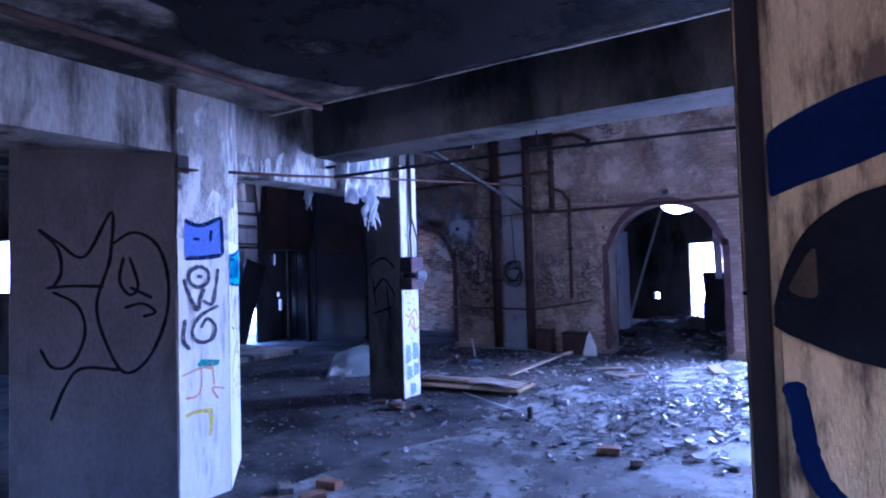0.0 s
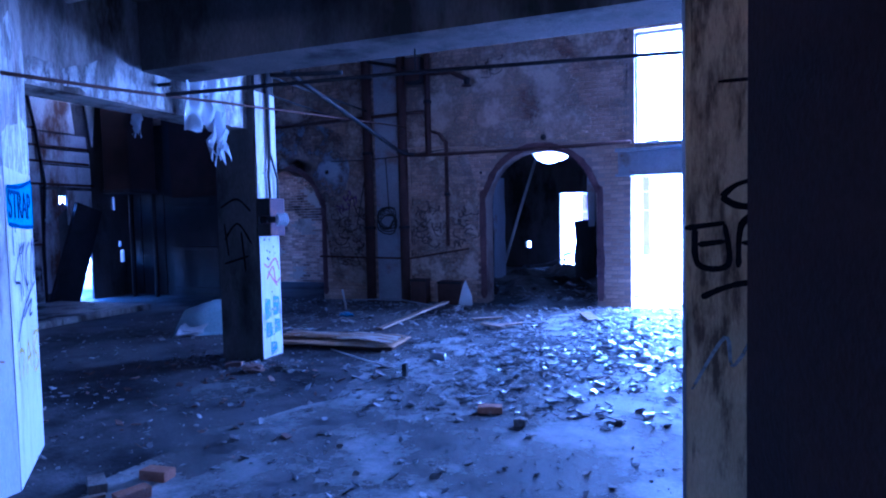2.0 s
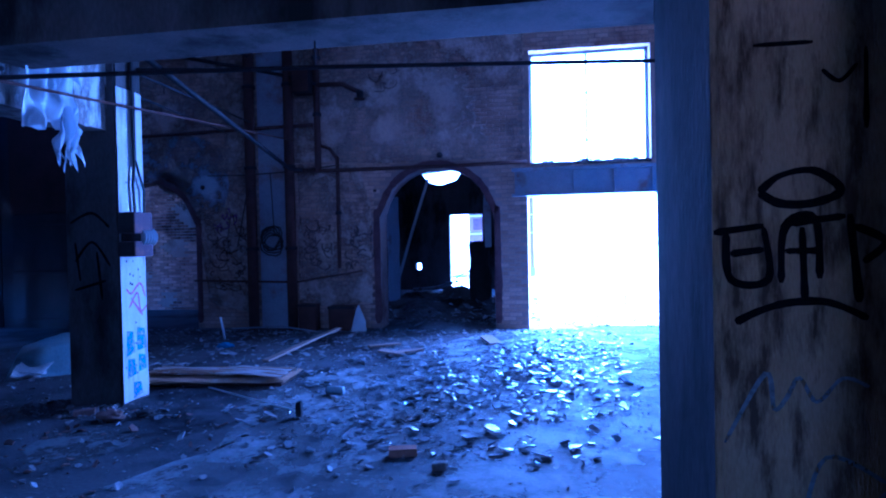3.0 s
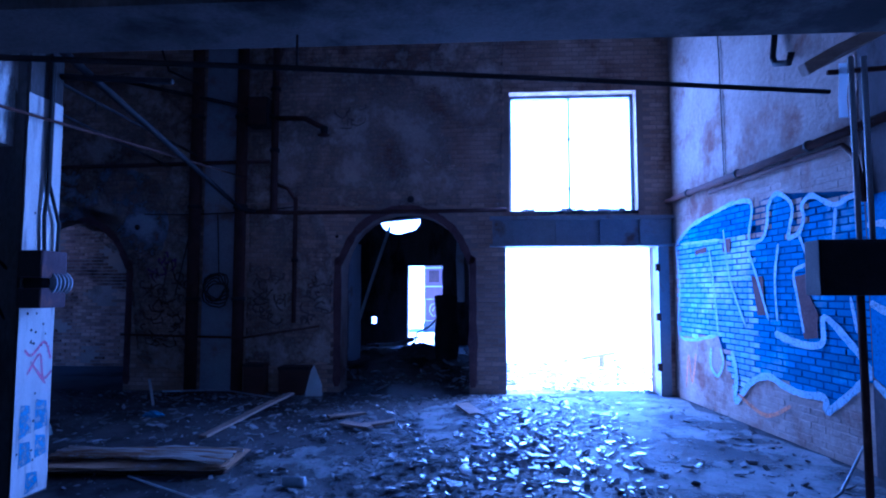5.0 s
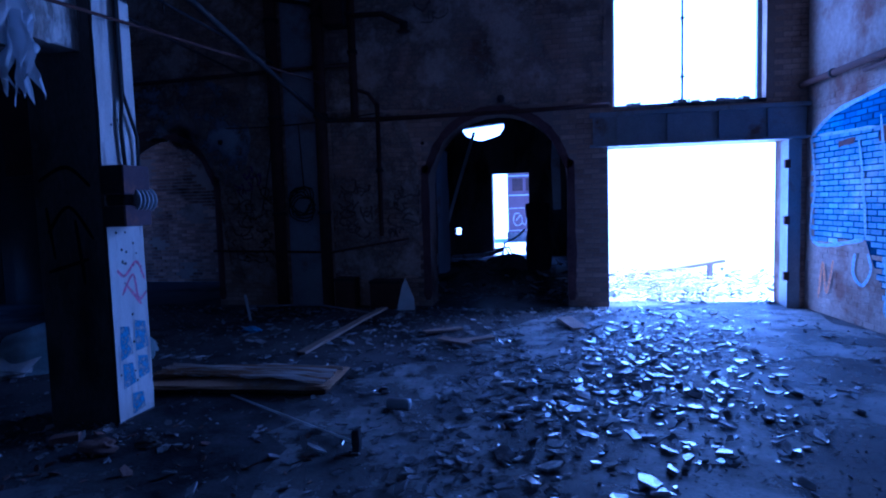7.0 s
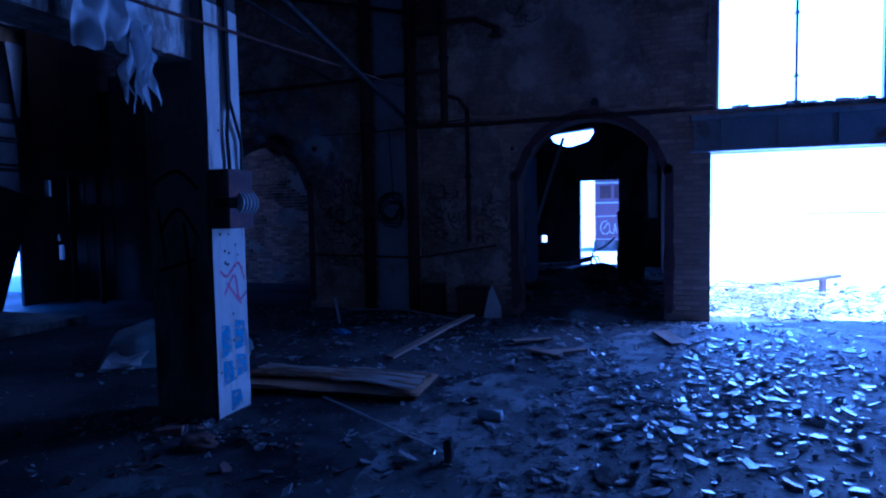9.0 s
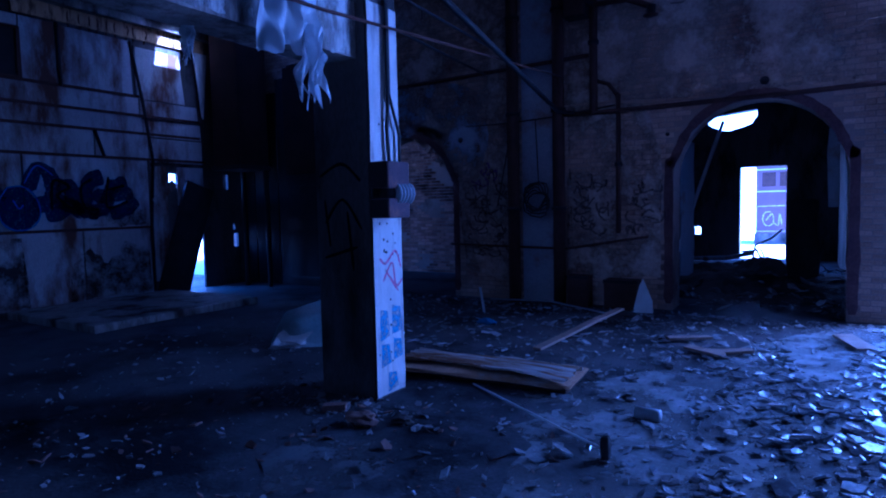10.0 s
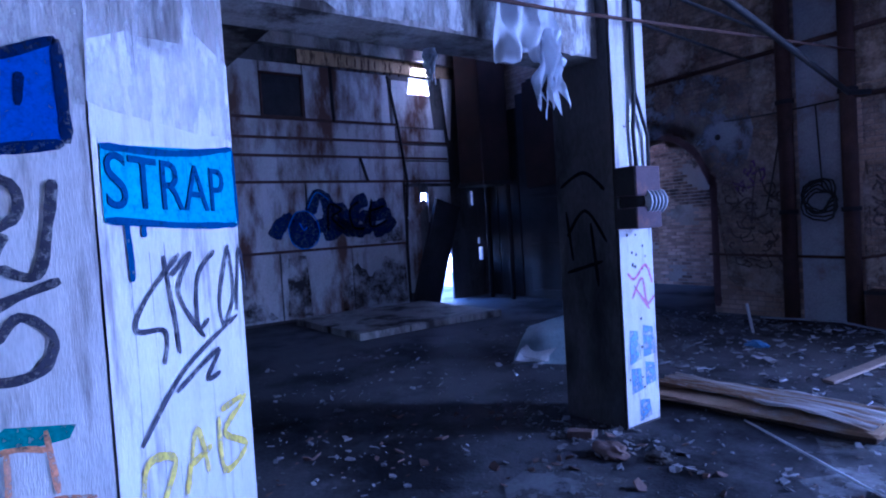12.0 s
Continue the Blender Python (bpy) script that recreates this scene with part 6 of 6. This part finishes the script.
scatter("column_foot_rubble", 260, lambda: (BX - 0.25 + rng.gauss(0, 0.45), BY - 0.25 + rng.gauss(0, 0.22)), 0.015, 0.06, M_GRIT, "small rubble round the column foot", 18)
scatter("outside_rubble", 700, lambda: (rng.uniform(0.5, 5.5), rng.uniform(9.7, 14.0)), 0.025, 0.13, M_GRIT, "broken stones and tiles outside the door", 20)
scatter("outside_stones", 400, lambda: (rng.uniform(0.5, 5.5), rng.uniform(9.7, 13.0)), 0.02, 0.1, M_SHARD, "pale stones and tile bits outside the door", 20)
scatter("back_rubble", 500, lambda: (rng.gauss(-0.4, 0.9), rng.uniform(9.6, 15.0)), 0.03, 0.14, M_GRIT, "broken stones inside the arch", 20, 2.5)

# ---- bricks ----
BL, BH, CL, CH = 0.215, 0.062, 0.228, 0.075


def free_of_openings(x0, x1, z0, z1):
    for o in (DOOR, WIN):
        if x1 > o[0] and x0 < o[1] and z1 > o[2] and z0 < o[3]:
            return False
    for a in ARCHES:
        for x in (x0, x1):
            top = arch_z(a, x)
            if top is not None and z0 < top + 0.2:
                return False
    return True


def inside(poly, x, y):
    hit = False
    for (xa, ya), (xb, yb) in zip(poly, poly[1:] + poly[:1]):
        if (ya > y) != (yb > y) and x < (xb - xa) * (y - ya) / (yb - ya) + xa:
            hit = not hit
    return hit


def brick_verts(a0, a1, z0, z1, place, out):
    """Eight corners of one brick: front face a little smaller than the back."""
    j = 0.004
    base = [(a0, z0, 0.0), (a1, z0, 0.0), (a1, z1, 0.0), (a0, z1, 0.0)]
    front = [(a0 + j, z0 + j, out), (a1 - j, z0 + j, out), (a1 - j, z1 - j, out), (a0 + j, z1 - j, out)]
    return [place(*p) for p in base + front]


BRICK_FACES = ((4, 5, 6, 7), (0, 1, 5, 4), (1, 2, 6, 5), (2, 3, 7, 6), (3, 0, 4, 7))


def lay(a_from, a_to, z_to, keep):
    """Brick courses in stretcher bond."""
    z, row = 0.006, 0
    while z + BH < z_to:
        a = a_from - (CL / 2 if row % 2 else 0)
        while a < a_to:
            lo, hi = max(a, a_from), min(a + BL, a_to)
            if hi - lo > 0.05 and keep(lo, hi, z, z + BH):
                yield lo, hi, z, z + BH
            a += CL
        z, row = z + CH, row + 1


def joined(name, bricks, place, material, parent, label, proud=(0.004, 0.012)):
    verts, faces = [], []
    for lo, hi, z0, z1 in bricks:
        b = len(verts)
        verts += brick_verts(lo, hi, z0, z1, place, rng.uniform(*proud))
        faces += [[b + i for i in f] for f in BRICK_FACES]
    me = bpy.data.meshes.new(name)
    me.from_pydata([tuple(v) for v in verts], [], faces)
    me.materials.append(material)
    ob = new(name, me)
    ob.parent = parent
    return tagged(ob, label, kind="stuff")


far_place = lambda a, z, o: Vector((a, FAR + 0.001 - o, z))
single, rest = [], []
for b in lay(X_LEFT, X_RIGHT, 6.1, free_of_openings):
    if -3.66 < (b[0] + b[1]) / 2 < -3.1:
        continue
    (single if (0.88 < b[0] and b[1] < 1.49 and b[2] < 2.9 or -1.95 < b[0] and b[1] < -1.27 and b[2] < 2.9) and len(single) < 300 else rest).append(b)
joined("brickwork", rest, far_place, M_BRICK, wall_far, "limewashed worn brick courses")
kinds = {}
for lo, hi, z0, z1 in single:
    key = (round(hi - lo, 3), rng.randint(0, 2))
    if key not in kinds:
        me = bpy.data.meshes.new("brick")
        me.from_pydata([tuple(v) for v in brick_verts(0, hi - lo, 0, BH, lambda a, z, o: Vector((a, -o, z)), 0.005 + 0.003 * key[1])], [], [list(f) for f in BRICK_FACES])
        me.materials.append(M_BRICKO)
        kinds[key] = me
    ob = new("brick", kinds[key])
    ob.location = (lo, FAR + 0.001, z0)
    ob.parent = wall_far

side_place = lambda a, z, o: on_wall(a, z, o - 0.001)
PAINTED = [(0.15, 2.42), (0.72, 2.66), (1.58, 2.79), (1.95, 2.83), (2.36, 2.76), (2.28, 2.32), (2.56, 2.3), (2.68, 2.48), (2.72, 2.69), (2.9, 2.8), (3.16, 2.63), (3.1, 2.37), (3.08, 2.27), (3.26, 2.31), (3.36, 2.47), (3.33, 2.6), (3.5, 2.68), (3.81, 2.54), (4.02, 2.57), (4.25, 2.61)]
PAINTED += [(4.21, 0.95), (4.13, 0.84), (3.62, 0.48), (3.57, 0.59), (3.17, 0.58), (2.86, 0.67), (2.51, 0.67), (2.19, 0.53), (1.86, 0.27), (1.72, 0.5), (1.7, 0.88), (1.39, 1.06), (0.24, 0.97)]
paint, bare = [], []
for b in lay(0.02, 4.25, 6.1, lambda *q: True):
    (paint if inside(PAINTED, (b[0] + b[1]) / 2, (b[2] + b[3]) / 2) else bare).append(b)
joined("brickwork", bare, side_place, M_SIDEBRICK, wall_right, "limewashed worn brick courses", (0.0015, 0.006))
part("painted_joints", blob(PAINTED, on_wall(0, 0), UW, UP, 0.002), P_DEEP, wall_right, "dark blue paint in the brick joints")
joined("painted_brickwork", [b for b in paint if b[0] > 2.3 or b[2] > 2.34], side_place, P_BRICKBLUE, wall_right, "blue spray-painted brick courses")
joined("painted_brickwork", [b for b in paint if not (b[0] > 2.3 or b[2] > 2.34)], side_place, P_BRICKPALE, wall_right, "pale blue spray-painted brick courses")
joined("brickwork", list(lay(-9.4, -4.0, 3.6, lambda a0, a1, z0, z1: noise.noise(Vector((a0 * 1.3, z0 * 1.6, 2))) > -0.22)), lambda a, z, o: Vector((a, 12.6 - o * 4.0, z)), M_OLDBRICK, wall_mid, "dark worn brick courses")
